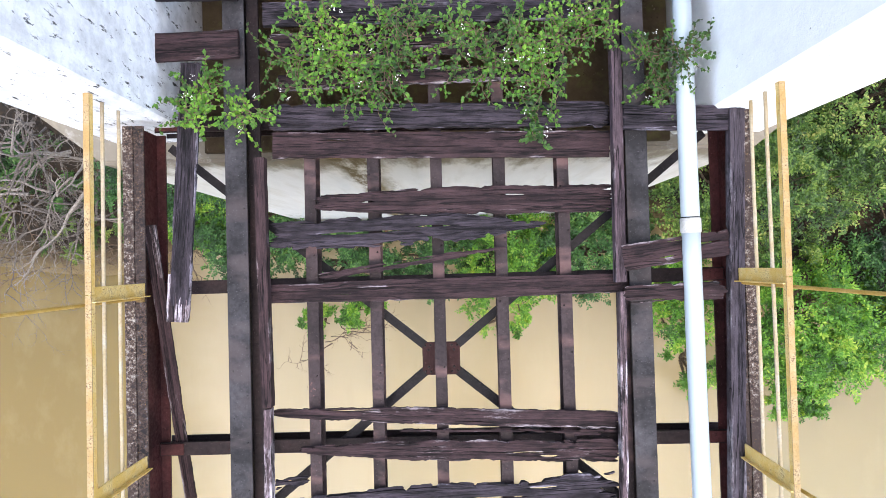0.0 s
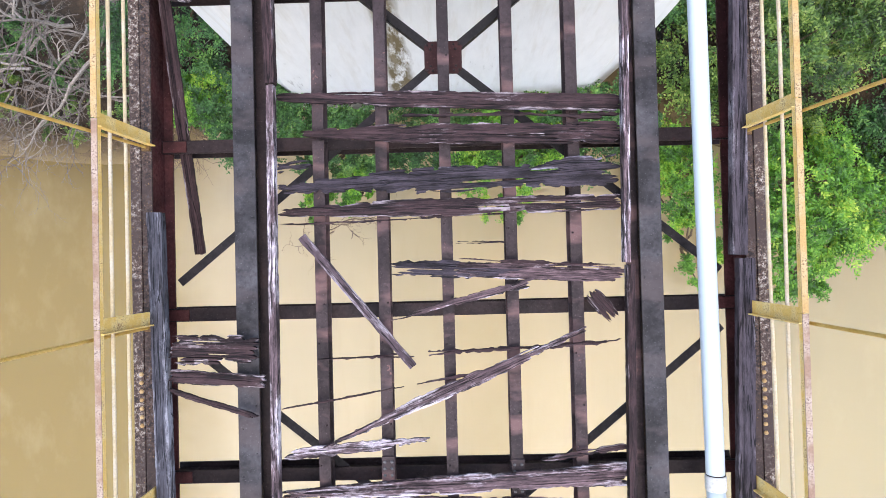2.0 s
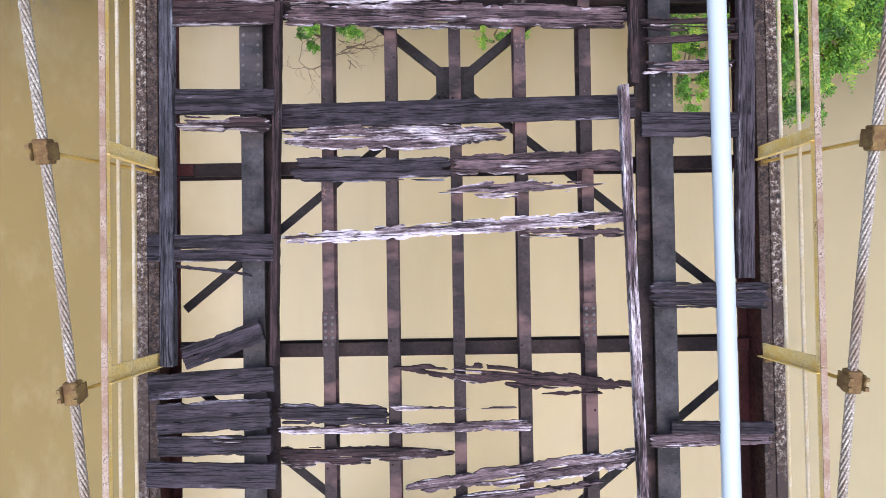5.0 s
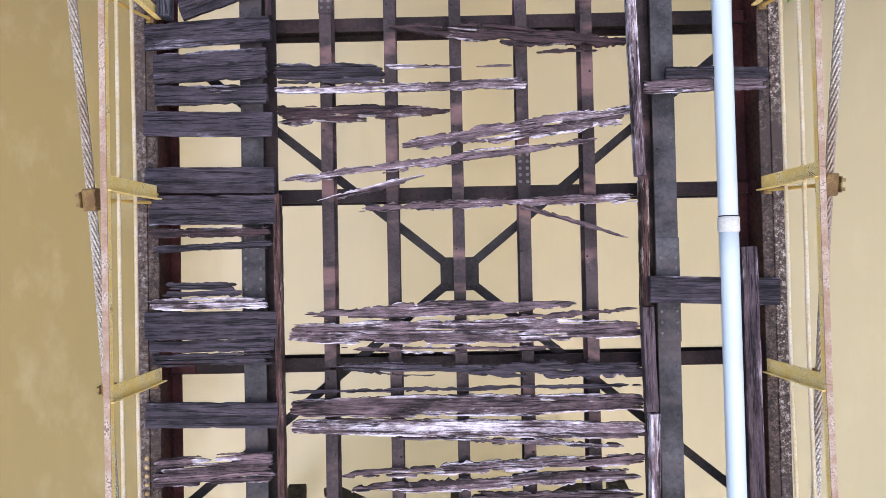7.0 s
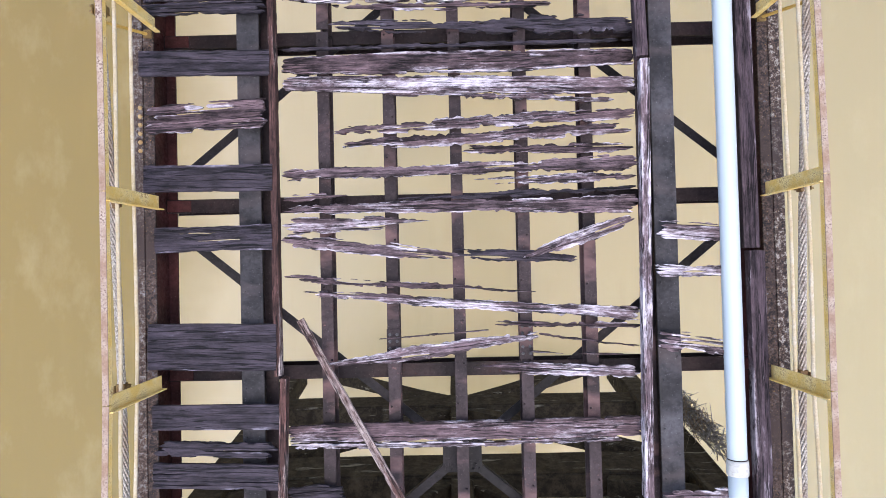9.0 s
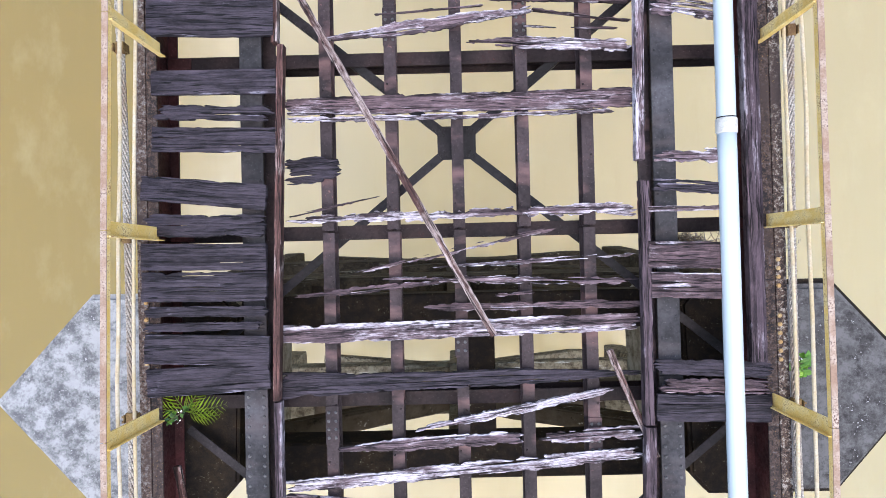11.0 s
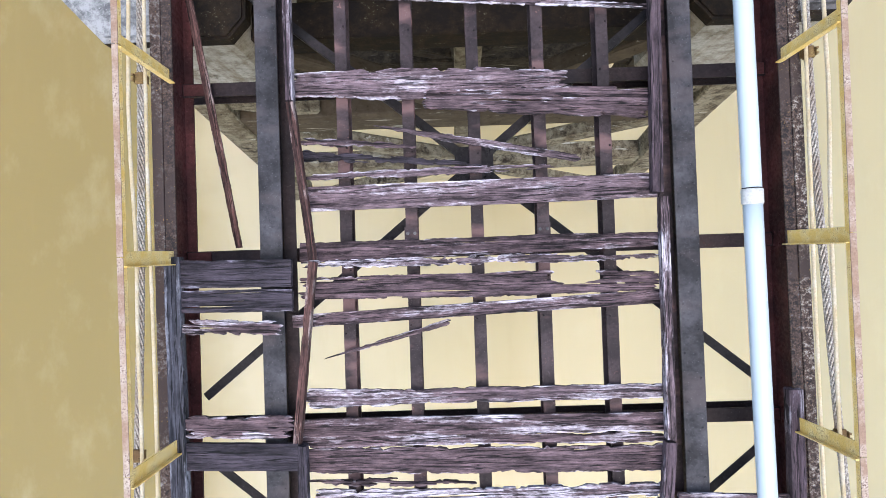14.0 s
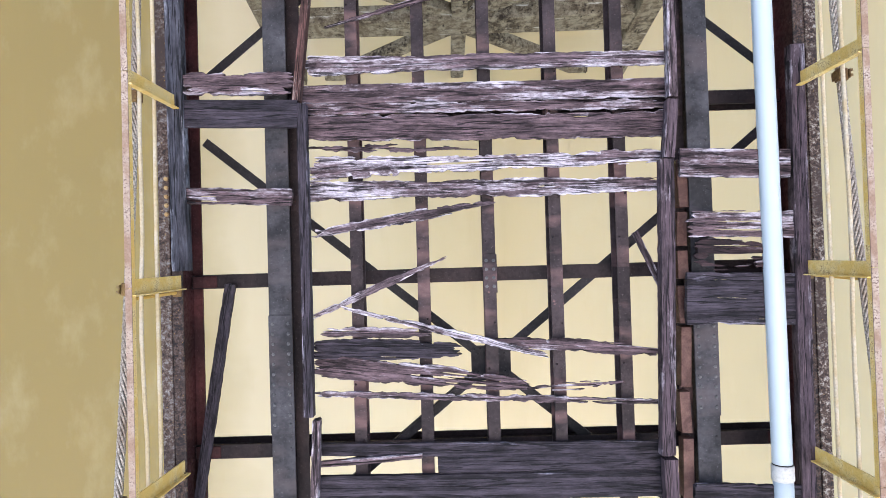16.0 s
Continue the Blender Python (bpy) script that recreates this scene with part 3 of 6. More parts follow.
def edge_girder(side):
    g = thing("edge_girder", "deep riveted edge girder with rusty mottled top and red-brown web", "steel girder", "edge girders")
    x = side * 2.70
    def slab(name, a, b, z0, z1, material, label="", bevel=0.0, y0=Y_SOUTH, y1=1.3):
        bm = bmesh.new()
        block(bm, min(x + side * a, x + side * b), max(x + side * a, x + side * b), y0, y1, z0, z1, bevel)
        part(name, bm, material, g, label)
    joint = -7.4 if side < 0 else -26.0
    slab("outer_flange", 0.0, 0.092, 0.098, 0.118, MOTTLED, "rust and lichen mottled flange", 0.003, joint + 0.004)
    slab("outer_flange", 0.0, 0.092, 0.098, 0.118, MOTTLED_GREY, "grey mottled flange", 0.003, Y_SOUTH, joint)
    slab("inner_flange", -0.095, -0.004, 0.088, 0.108, MOTTLED_DARK, "", 0.003)
    slab("web", -0.012, 0.012, -0.33, 0.088, WEB, "red-brown painted web")
    slab("bottom_flange", -0.095, 0.095, -0.35, -0.33, WEB)
    heads = []
    for y0, y1 in RIVET_RUNS[side]:
        count = int((y1 - y0) / 0.075)
        heads += [(x + side * 0.022, y0 + 0.075 * i, 0.118) for i in range(count + 1)]
    rivets(heads, RIVET_RUST, g, 0.021, 0.018)
    studs = []
    for by in BAYS:
        for dy in (-0.06, 0.06):
            for z in (-0.25, -0.16, -0.05, 0.05):
                studs.append(side_stud(x - side * 0.012, by + dy, z, -side))
    raw("web_rivets", *joined(studs), WEB, g)


edge_girder(-1)
edge_girder(1)

for y in [1.38, 2.9] + BAYS:
    fb = thing("floor_beam", "black steel cross beam under the stringers", "steel beam", "floor beams")
    bm = bmesh.new()
    block(bm, -2.685, 2.685, y - 0.062, y + 0.062, -0.300, -0.282)
    block(bm, -2.685, 2.685, y - 0.007, y + 0.007, -0.54, -0.300)
    block(bm, -2.685, 2.685, y - 0.062, y + 0.062, -0.558, -0.540)
    part("beam", bm, BEAM, fb)
    for x in (-2.56, 2.56):
        bm = bmesh.new()
        s = 1 if x > 0 else -1
        block(bm, x - 0.11, x + 0.11, y - 0.052, y + 0.052, -0.278, -0.262, 0.003)
        part("end_plate", bm, WEB, fb)

GUSSETS = [-0.90, -5.58, -10.385, -15.07, -19.75, -24.46]
for n, y in enumerate(GUSSETS):
    cross = thing("wind_bracing", "dark steel diagonal bracing with a riveted centre plate", "steel bracing", "wind bracing")
    w, d, c = 0.178, 0.155, 0.045
    bm = bmesh.new()
    ring = [(w, d - c), (w - c, d), (-w + c, d), (-w, d - c), (-w, -d + c), (-w + c, -d), (w - c, -d), (w, -d + c)]
    top = [bm.verts.new((px, y + py, -0.300)) for px, py in ring]
    low = [bm.verts.new((px, y + py, -0.314)) for px, py in ring]
    bm.faces.new(top)
    bm.faces.new(low[::-1])
    for i in range(8):
        bm.faces.new((top[i], low[i], low[(i + 1) % 8], top[(i + 1) % 8]))
    bmesh.ops.recalc_face_normals(bm, faces=bm.faces)
    plate = part("gusset_plate", bm, BRACE if n else WEB, cross)
    rivets([(sx * px, y + sy * py, -0.300) for sx in (-1, 1) for sy in (-1, 1) for px, py in ((0.15, 0.12), (0.12, 0.08), (0.10, 0.125))], BRACE, plate, 0.012, 0.009)
    for sx in (-1, 1):
        for sy in (-1, 1):
            bm = bmesh.new()
            bar(bm, (sx * 0.12, y + sy * 0.10, -0.316), (sx * 2.55, y + sy * 2.08, -0.316), 0.075, 0.010)
            bar(bm, (sx * 0.145, y + sy * 0.070, -0.3265), (sx * 2.575, y + sy * 2.050, -0.3265), 0.010, 0.065)
            part("brace", bm, BRACE, cross)


# ---------------------------------------------------------------- railings
RAIL_LINE = {-1: [(1.5, 2.605), (-3, 2.615), (-8, 2.600), (-11, 2.588), (-14, 2.560), (-17, 2.626), (-20, 2.630), (-22, 2.612), (-30, 2.62)],
             1: [(1.5, 2.616), (-5, 2.610), (-11, 2.600), (-13, 2.638), (-14.5, 2.628), (-17.3, 2.643), (-19.2, 2.624), (-21, 2.610), (-30, 2.612)]}


def rail_x(side, y):
    line = RAIL_LINE[side]
    for (ya, xa), (yb, xb) in zip(line, line[1:]):
        if y >= yb:
            return side * (xb + (xa - xb) * max(0.0, min(1.0, (y - yb) / (ya - yb))))
    return side * line[-1][1]


def railing(side):
    r = thing("railing", "rusty yellow steel pipe railing along the bridge edge", "railing", "bridge railings")
    rng = random.Random(11 + side)
    stations = [1.36 if side < 0 else 1.29] + BAYS + [BAYS[-1] - 3.0]
    for n, y in enumerate(BAYS):
        bm = bmesh.new()
        x = rail_x(side, y)
        yy = y + rng.uniform(-0.015, 0.015)
        lean = rng.uniform(-0.02, 0.02)
        block(bm, x - 0.006, x + 0.006, yy - 0.060, yy + 0.060, 0.124, 0.985, 0.002)
        block(bm, min(x, x - side * 0.045), max(x, x - side * 0.045), yy - 0.060, yy - 0.050, 0.110, 0.985)
        for v in bm.verts:
            v.co.y += lean * v.co.z
        part("post", bm, YELLOW, r, "yellow painted post with rust")
    def line(name, z, radius, material, dx, label):
        pts = []
        for k in range(len(stations) - 1):
            for q in range(4):
                yy = stations[k] + (stations[k + 1] - stations[k]) * q / 4
                bend = 0.014 * noise.noise(Vector((yy * 0.35, z * 7, side))) + (0.030 * noise.noise(Vector((yy * 0.9, z * 3, side + 5))) if z > 0.6 and yy < -14 else 0.0)
                pts.append((rail_x(side, yy) + dx * side + bend, yy, z + 0.014 * noise.noise(Vector((yy * 0.5, 4 + z * 3, side)))))
        raw(name, *tube(pts, radius, 8), material, r, label, True)
    for k in range(len(stations) - 1):
        a, b = stations[k] - 0.003, stations[k + 1] + 0.003
        bm = bmesh.new()
        bar(bm, (rail_x(side, a), a, 1.000), (rail_x(side, b), b, 1.000), 0.046, 0.008)
        rail = part("top_rail", bm, RAIL_OCHRE if k < 2 or (k == 2 and side > 0) else RAIL_RUST, r, "rusty angle-iron top rail")
        bm = bmesh.new()
        bar(bm, (rail_x(side, a) - side * 0.0195, a, 0.9915), (rail_x(side, b) - side * 0.0195, b, 0.9915), 0.007, 0.046)
        part("rail_lip", bm, YELLOW, rail, "yellow painted lower leg of the angle iron")
    line("middle_rail", 0.70, 0.0155, RAIL_PALE, 0.044 if side < 0 else 0.028, "pale painted pipe rail")
    line("lower_rail", 0.42, 0.0150, RAIL_PALE, 0.062 if side < 0 else 0.042, "pale painted pipe rail")


railing(-1)
railing(1)


# ---------------------------------------------------------------- suspension cables
def cable_z(y):
    return 0.17 + 0.0096 * (y + 17.5) ** 2


def cable_x(side, y):
    return side * ((2.830 if side < 0 else 2.804) - 0.0018 * (y + 14.0))


def suspension_cable(side):
    c = thing("suspension_cable", "grey twisted steel wire rope with rusty clamps", "cable", "suspension cables")
    y0, y1 = 1.9, -30.0
    n = int((y0 - y1) / 0.022)
    for k in range(6):
        pts = []
        for i in range(n + 1):
            y = y0 + (y1 - y0) * i / n
            a = 2 * math.pi * (k / 6 + (y0 - y) / 0.42) * side
            pts.append((cable_x(side, y) + 0.0235 * math.cos(a), y, cable_z(y) + 0.0235 * math.sin(a)))
        raw("strand", *tube(pts, 0.0112, 6), CABLE, c, "", True)
    core = [(cable_x(side, y0 + (y1 - y0) * i / 40), y0 + (y1 - y0) * i / 40, cable_z(y0 + (y1 - y0) * i / 40)) for i in range(41)]
    raw("core", *tube(core, 0.0150, 6), BEAM, c, "", True)
    for n, y in enumerate(BAYS):
        z, x = cable_z(y - 0.10), cable_x(side, y)
        slope = 2 * 0.0096 * (y + 17.5)
        bm = bmesh.new()
        block(bm, -0.052, 0.052, -0.085, 0.085, -0.048, 0.048, 0.010)
        block(bm, -0.066, -0.050, -0.060, 0.060, -0.066, 0.066, 0.004)
        block(bm, 0.050, 0.066, -0.060, 0.060, -0.066, 0.066, 0.004)
        for sx in (-0.058, 0.058):
            for sy in (-0.035, 0.035):
                block(bm, sx - 0.014, sx + 0.014, sy - 0.014, sy + 0.014, 0.066, 0.088)
        if z < 0.7:
            bmesh.ops.scale(bm, vec=(0.72, 0.6, 0.8), verts=bm.verts)
        bmesh.ops.transform(bm, matrix=Matrix.Translation((x, y - (0.10 if z >= 0.7 else 0.02), z)) @ Matrix.Rotation(math.atan(slope), 4, "X"), verts=bm.verts)
        part("clamp", bm, CLAMP, c, "rusty bolted cable clamp")
        foot = Vector((side * 2.64, y - 0.07, 0.13))
        if z > 0.42:
            raw("hanger_rod", *tube([(x, y - 0.10, z - 0.03), foot], 0.014, 8), ROD, c, "rusty yellow hanger rod")
            bm = bmesh.new()
            block(bm, foot.x - 0.035, foot.x + 0.035, foot.y - 0.035, foot.y + 0.035, 0.119, 0.150, 0.004)
            part("hanger_nut", bm, CLAMP, c)


suspension_cable(-1)
suspension_cable(1)


# ---------------------------------------------------------------- water main on the east walkway
def water_main():
    p = thing("water_pipe", "pale blue plastic water pipe lying along the walkway", "pipe")
    def px(y):
        return 2.225 + 0.0045 * (0.3 - y) - 0.012 * math.sin((y + 4) * 0.3)
    joints = [5.6, 0.27, -4.79, -10.0, -15.07, -20.19, -25.35, -30.0]
    for k in range(len(joints) - 1):
        a, b = joints[k], joints[k + 1]
        pts = [(px(a + (b - a) * i / 16), a + (b - a) * i / 16, 0.175) for i in range(17)]
        raw("pipe_length", *tube(pts, 0.079, 24), PVC, p, "", True)
    for y in joints[1:-1]:
        x = px(y)
        raw("coupling", *tube([(x, y + 0.065, 0.175), (x, y + 0.055, 0.175), (x, y - 0.055, 0.175), (x, y - 0.065, 0.175)], [0.083, 0.089, 0.089, 0.083], 24), PVC_JOINT, p, "cream pipe coupling", True)
        raw("joint_ring", *tube([(x, y + 0.074, 0.175), (x, y + 0.066, 0.175)], 0.0810, 24), BEAM, p, "dark joint line", True)


water_main()


# ---------------------------------------------------------------- timber
def plank_data(name, length, w0, wm, w1, thick, rag, seed, hole=None):
    """A weathered board along x, made of long fibre strips side by side: strips end in points, edges are bitten off along the grain, checks open between strips."""
    rng = random.Random(seed)
    off = Vector((seed * 1.37, seed * 0.71, 3.3))
    full = 1.0 + 0.42 * max(0.0, rag - 0.2)
    w0, wm, w1 = w0 * full, wm * full, w1 * full
    widest = max(w0, wm, w1)
    count = max(2, min(8, round(widest / 0.034)))
    sag = rng.uniform(-0.010, 0.010) * min(1.0, length)
    bow = rng.uniform(-0.008, 0.008) * min(1.0, length) * (0.3 + rag)
    reach = (0.004 + 0.24 * rag ** 1.5) * min(length, 1.1)

    def field(fx, fy, fz):
        return noise.noise(Vector((fx, fy, fz)) + off)

    def width(t):
        if t < 0.5:
            return max(0.012, w0 + (wm - w0) * min(1.0, t * 2.8))
        return max(0.012, w1 + (wm - w1) * min(1.0, (1 - t) * 2.8))

    # pieces torn off along each edge: a slow slant into the board, then a short break back out
    tears = ([], [])
    for which in (0, 1):
        for _ in range(int(length * (0.5 + 5.0 * rag) + rng.random())):
            tears[which].append((rng.uniform(0, length), rng.uniform(0.03, 0.40) * (0.3 + rag), rng.uniform(0.03, 0.36) * (0.08 + rag), rng.choice((-1, 1))))

    def bite(s, which):
        w = width(min(1.0, max(0.0, s / length)))
        rough = (0.0015 + 0.028 * rag) * abs(field(s * 11, which * 5.3, 2.0)) + (0.0010 + 0.024 * rag) * abs(field(s * 34, which * 3.3, 5.0))
        rough = min(rough, 0.22 * w)
        d = 0.26 * rag * max(0.0, field(s * 1.4, which * 9.1, 0.0) - 0.05) + rough / w
        for at, long, deep, way in tears[which]:
            u = (s - at) * way / long
            if -0.05 < u < 1.0:
                d = max(d, deep * (u + 0.05) / 1.05 if u < 0.9 else deep * (1.0 - u) * 10) + 0.5 * rough / w
        return min(d, 0.41)

    cuts = [0.0] + [(k + rng.uniform(-0.25, 0.25)) / count for k in range(1, count)] + [1.0]
    peak0, peak1 = rng.uniform(0.2, 0.8) * count, rng.uniform(0.2, 0.8) * count
    starts, ends = [], []
    for k in range(count):
        starts.append(reach * (abs(k + 0.5 - peak0) / count * 0.3 + 0.9 * rng.random() ** 2) * (0.0 if abs(k + 0.5 - peak0) <= 0.5 else 1.0))
        ends.append(length - reach * (abs(k + 0.5 - peak1) / count * 0.3 + 0.9 * rng.random() ** 2) * (0.0 if abs(k + 0.5 - peak1) <= 0.5 else 1.0))
    taper = [rng.uniform(0.1, 0.9) * (0.004 + 0.12 * rag) + 0.004 for _ in range(count)]
    lean = [rng.random() for _ in range(count)]
    lift = [rng.uniform(-1, 1) * (0.0012 + 0.0042 * rag) for _ in range(count)]
    tone = [rng.random() for _ in range(count)]
    # checks that have opened between neighbouring strips
    checks = {}
    for k in range(1, count):
        if rng.random() < 0.25 + 0.6 * rag:
            checks[k] = (rng.uniform(0.1, 0.9) * length, rng.uniform(0.06, 0.45) * (0.5 + rag), rng.uniform(0.002, 0.016) * (0.12 + rag))

    square = rag < 0.32
    wear = min(1.0, 0.45 + widest * 3)
    step = 0.026 if rag > 0.28 else 0.05
    n = max(3, int(length / step))
    xs = [0.0] + [length * (i + rng.uniform(-0.3, 0.3)) / n for i in range(1, n)] + [length]
    edge0, edge1 = [bite(s, 0) for s in xs], [1 - bite(s, 1) for s in xs]
    line = [[(cuts[k] + 0.30 / count * field(s * 0.9, k * 2.7, 4.0) + 0.14 / count * field(s * 9, k * 3.1, 9.0)) if 0 < k < count else cuts[k] for s in xs] for k in range(count + 1)]

    verts, faces, strip, fray, seat = [], [], [], [], {}
    for k in range(count):
        spans = []
        for i, s in enumerate(xs):
            lo, hi = max(line[k][i], edge0[i]), min(line[k + 1][i], edge1[i])
            w = width(s / length)
            if not square and (s < starts[k] - 1e-6 or s > ends[k] + 1e-6):
                spans.append(None)
                continue
            room = 1.0 if square else min((s - starts[k] + 0.003) / taper[k], (ends[k] - s + 0.003) / taper[k], 1.0) ** 0.75
            if room < 1:
                mid = lo + (hi - lo) * lean[k]
                lo, hi = mid + (lo - mid) * room, mid + (hi - mid) * room
            if hole:
                # a rotten hollow right through the board
                u = 1 - ((s - hole[0]) / hole[1]) ** 2
                if u > 0:
                    ragged = 0.05 * field(s * 25, k * 2.0, 31.0)
                    h0, h1 = hole[2] - hole[3] * u ** 0.5 + ragged, hole[2] + hole[3] * u ** 0.5 + ragged
                    if h0 < (lo + hi) / 2 < h1:
                        spans.append(None)
                        continue
                    if lo < h1 < hi:
                        lo = h1
                    elif lo < h0 < hi:
                        hi = h0
            gap0 = gap1 = 0.0006 / w
            for q, side in ((k, 0), (k + 1, 1)):
                if q in checks:
                    c, h, g = checks[q]
                    u = 1 - ((s - c) / h) ** 2
                    if u > 0:
                        if side == 0:
                            gap0 += g * u / w
                        else:
                            gap1 += g * u / w
            lo, hi = lo + gap0, hi - gap1
            if (hi - lo) * w < 0.002:
                spans.append(None)
                continue
            open0 = lo > line[k][i] + 0.004 / w or k == 0
            open1 = hi < line[k + 1][i] - 0.004 / w or k == count - 1
            spans.append((s, lo, hi, open0, open1))
        i = 0
        while i < len(spans):
            if spans[i] is None:
                i += 1
                continue
            j = i
            while j + 1 < len(spans) and spans[j + 1] is not None:
                j += 1
            run = spans[i:j + 1]
            seat_at = list(range(i, j + 1))
            if i > 0:
                s, lo, hi = run[0][:3]
                seat_at.insert(0, -1)
                run.insert(0, (s - rng.uniform(0.2, 0.9) * (xs[i] - xs[i - 1]), (lo + hi) / 2 - 0.004, (lo + hi) / 2 + 0.004, True, True))
            if j + 1 < len(spans):
                s, lo, hi = run[-1][:3]
                run.append((s + rng.uniform(0.2, 0.9) * (xs[j + 1] - xs[j]), (lo + hi) / 2 - 0.004, (lo + hi) / 2 + 0.004, True, True))
            i = j + 1
            if len(run) < 3 or run[-1][0] - run[0][0] < 0.05:
                continue
            first = len(verts)
            for q, at in enumerate(seat_at):
                if at >= 0:
                    seat[k, at] = first + 4 * q
            for s, lo, hi, open0, open1 in run:
                t = s / length
                w = width(min(1.0, max(0.0, t)))
                shift = bow * 4 * t * (1 - t) + 0.005 * rag * field(s * 3.0, 1.5, 1)
                base = -sag * 4 * t * (1 - t) + lift[k] + (0.001 + 0.004 * rag) * field(s * 5, k * 3.0, 7)
                y0, y1 = (lo - 0.5) * w + shift, (hi - 0.5) * w + shift
                z0 = base - (0.002 + 0.006 * rag) * open0
                z1 = base - (0.002 + 0.006 * rag) * open1
                deep0 = thick * (1 - (0.25 + 0.45 * min(1.0, rag)) * open0)
                deep1 = thick * (1 - (0.25 + 0.45 * min(1.0, rag)) * open1)
                x = s - length / 2
                if square:
                    x = min(max(x, 0.35 * starts[k] - length / 2), length / 2 - 0.35 * (length - ends[k]))
                verts += [(x, y0, z0), (x, y1, z1), (x, y1, -deep1), (x, y0, -deep0)]
                strip += [tone[k]] * 4
                a = open0 * max(0.0, 0.40 + 1.1 * field(s * 1.7, k * 4.0, 17.0) + 0.8 * field(s * 7, k * 4.0, 21.0))
                b = open1 * max(0.0, 0.40 + 1.1 * field(s * 1.7, k * 4.0, 18.0) + 0.8 * field(s * 7, k * 4.0, 22.0))
                fray += [wear * a, wear * b, 0.5 * b, 0.5 * a]
            for q in range(len(run) - 1):
                o = first + 4 * q
                for c in range(4):
                    d = (c + 1) % 4
                    faces.append((o + d, o + c, o + 4 + c, o + 4 + d))
            last = first + 4 * (len(run) - 1)
            faces.append((first, first + 1, first + 2, first + 3))
            faces.append((last + 3, last + 2, last + 1, last))
    # the strips hold together underneath
    for (k, i), o in seat.items():
        beside = seat.get((k + 1, i))
        if beside is not None and (k, i + 1) in seat and (k + 1, i + 1) in seat and abs(verts[o + 2][1] - verts[beside + 3][1]) < 0.003 and abs(verts[seat[k, i + 1] + 2][1] - verts[seat[k + 1, i + 1] + 3][1]) < 0.003:
            faces.append((o + 2, beside + 3, seat[k + 1, i + 1] + 3, seat[k, i + 1] + 2))
    me = bpy.data.meshes.new(name)
    me.from_pydata(verts, [], faces)
    me.attributes.new("strip", "FLOAT", "POINT").data.foreach_set("value", strip)
    me.attributes.new("fray", "FLOAT", "POINT").data.foreach_set("value", fray)
    return me


plank_count = [0]


def lay(name, a, b, w0, wm, w1, thick, rag, material, parent=None, hole=None):
    a, b = Vector(a), Vector(b)
    if b.x < a.x:
        a, b, w0, w1 = b, a, w1, w0
    plank_count[0] += 1
    me = plank_data(name, (b - a).length, w0, wm, w1, thick, rag, plank_count[0], hole)
    me.materials.append(material)
    ob = new(name, me)
    d = (b - a).normalized()
    side = Vector((0, 0, 1)).cross(d).normalized()
    up = d.cross(side)
    turn = Matrix((d, side, up)).transposed().to_4x4()
    ob.matrix_world = Matrix.Translation((a + b) / 2) @ turn
    ob.parent = parent
    return ob


roadway = thing("roadway_deck", "rotten wooden plank roadway with many boards broken or missing", "bridge deck", kind="structure")
left_walkway = thing("west_walkway_deck", "dark weathered plank walkway with wide gaps", "walkway", kind="structure")
right_walkway = thing("east_walkway_deck", "dark weathered plank walkway with most boards missing", "walkway", kind="structure")


def deck_plank(xa, ya, xb, yb, w0, wm, w1, rag, material, z=0.0, hole=None):
    jit = 0.009 * math.sin(plank_count[0] * 2.4)
    lay("plank", (xa, ya, z + jit), (xb, yb, z + jit), w0, wm, w1, 0.062, rag, material, roadway, hole)


def walkway_plank(xa, ya, xb, yb, w0, wm, w1, rag, material, parent, hole=None):
    jit = 0.004 * math.sin(plank_count[0] * 2.4)
    lay("plank", (xa, ya, 0.168 + jit), (xb, yb, 0.168 + jit), w0, wm, w1, 0.060, rag, material, parent, hole)


def kerb_timber(xa, ya, xb, yb, w, material, z, rag):
    k = lay("kerb_timber", (xa, ya, z), (xb, yb, z), w, w, w, 0.15, rag * 0.6, material)
    tagged(k, "long split kerb timber bolted along the roadway edge", "kerb timber", "roadway kerbs")


def edge_timber(xa, ya, xb, yb, w, material, z, rag):
    k = lay("edge_timber", (xa, ya, z), (xb, yb, z), w, w, w, 0.14, rag * 0.5, material)
    tagged(k, "grey weathered timber lying along the bridge edge", "edge timber", "edge timbers")


def loose_board(a, b, w, material):
    k = lay("loose_board", a, b, w, w, w * 0.9, 0.045, 0.2, material)
    tagged(k, "loose weathered board fallen across the broken bridge deck", "board", "loose boards")


# main roadway, from the tower southwards
deck_plank(-1.55, 2.86, 1.60, 2.84, 0.230, 0.230, 0.230, 0.15, GREY)
deck_plank(-1.55, 2.58, 1.60, 2.57, 0.240, 0.240, 0.240, 0.15, GREY)
deck_plank(-1.55, 2.32, 1.60, 2.30, 0.230, 0.230, 0.230, 0.2, GREY)
deck_plank(-1.53, 2.03, 1.30, 1.98, 0.190, 0.200, 0.120, 0.5, UMBER)
walkway_plank(-2.50, 2.52, -1.72, 2.50, 0.230, 0.230, 0.230, 0.1, GREY, left_walkway)
walkway_plank(-2.50, 1.98, -1.72, 2.00, 0.260, 0.260, 0.260, 0.1, UMBER, left_walkway)
walkway_plank(1.72, 2.55, 2.45, 2.55, 0.230, 0.230, 0.230, 0.1, GREY, right_walkway)
deck_plank(-1.42, 1.68, 0.88, 1.72, 0.145, 0.145, 0.145, 0.3, UMBER)
deck_plank(-1.54, 1.37, 1.59, 1.31, 0.239, 0.239, 0.239, 0.35, GREY)
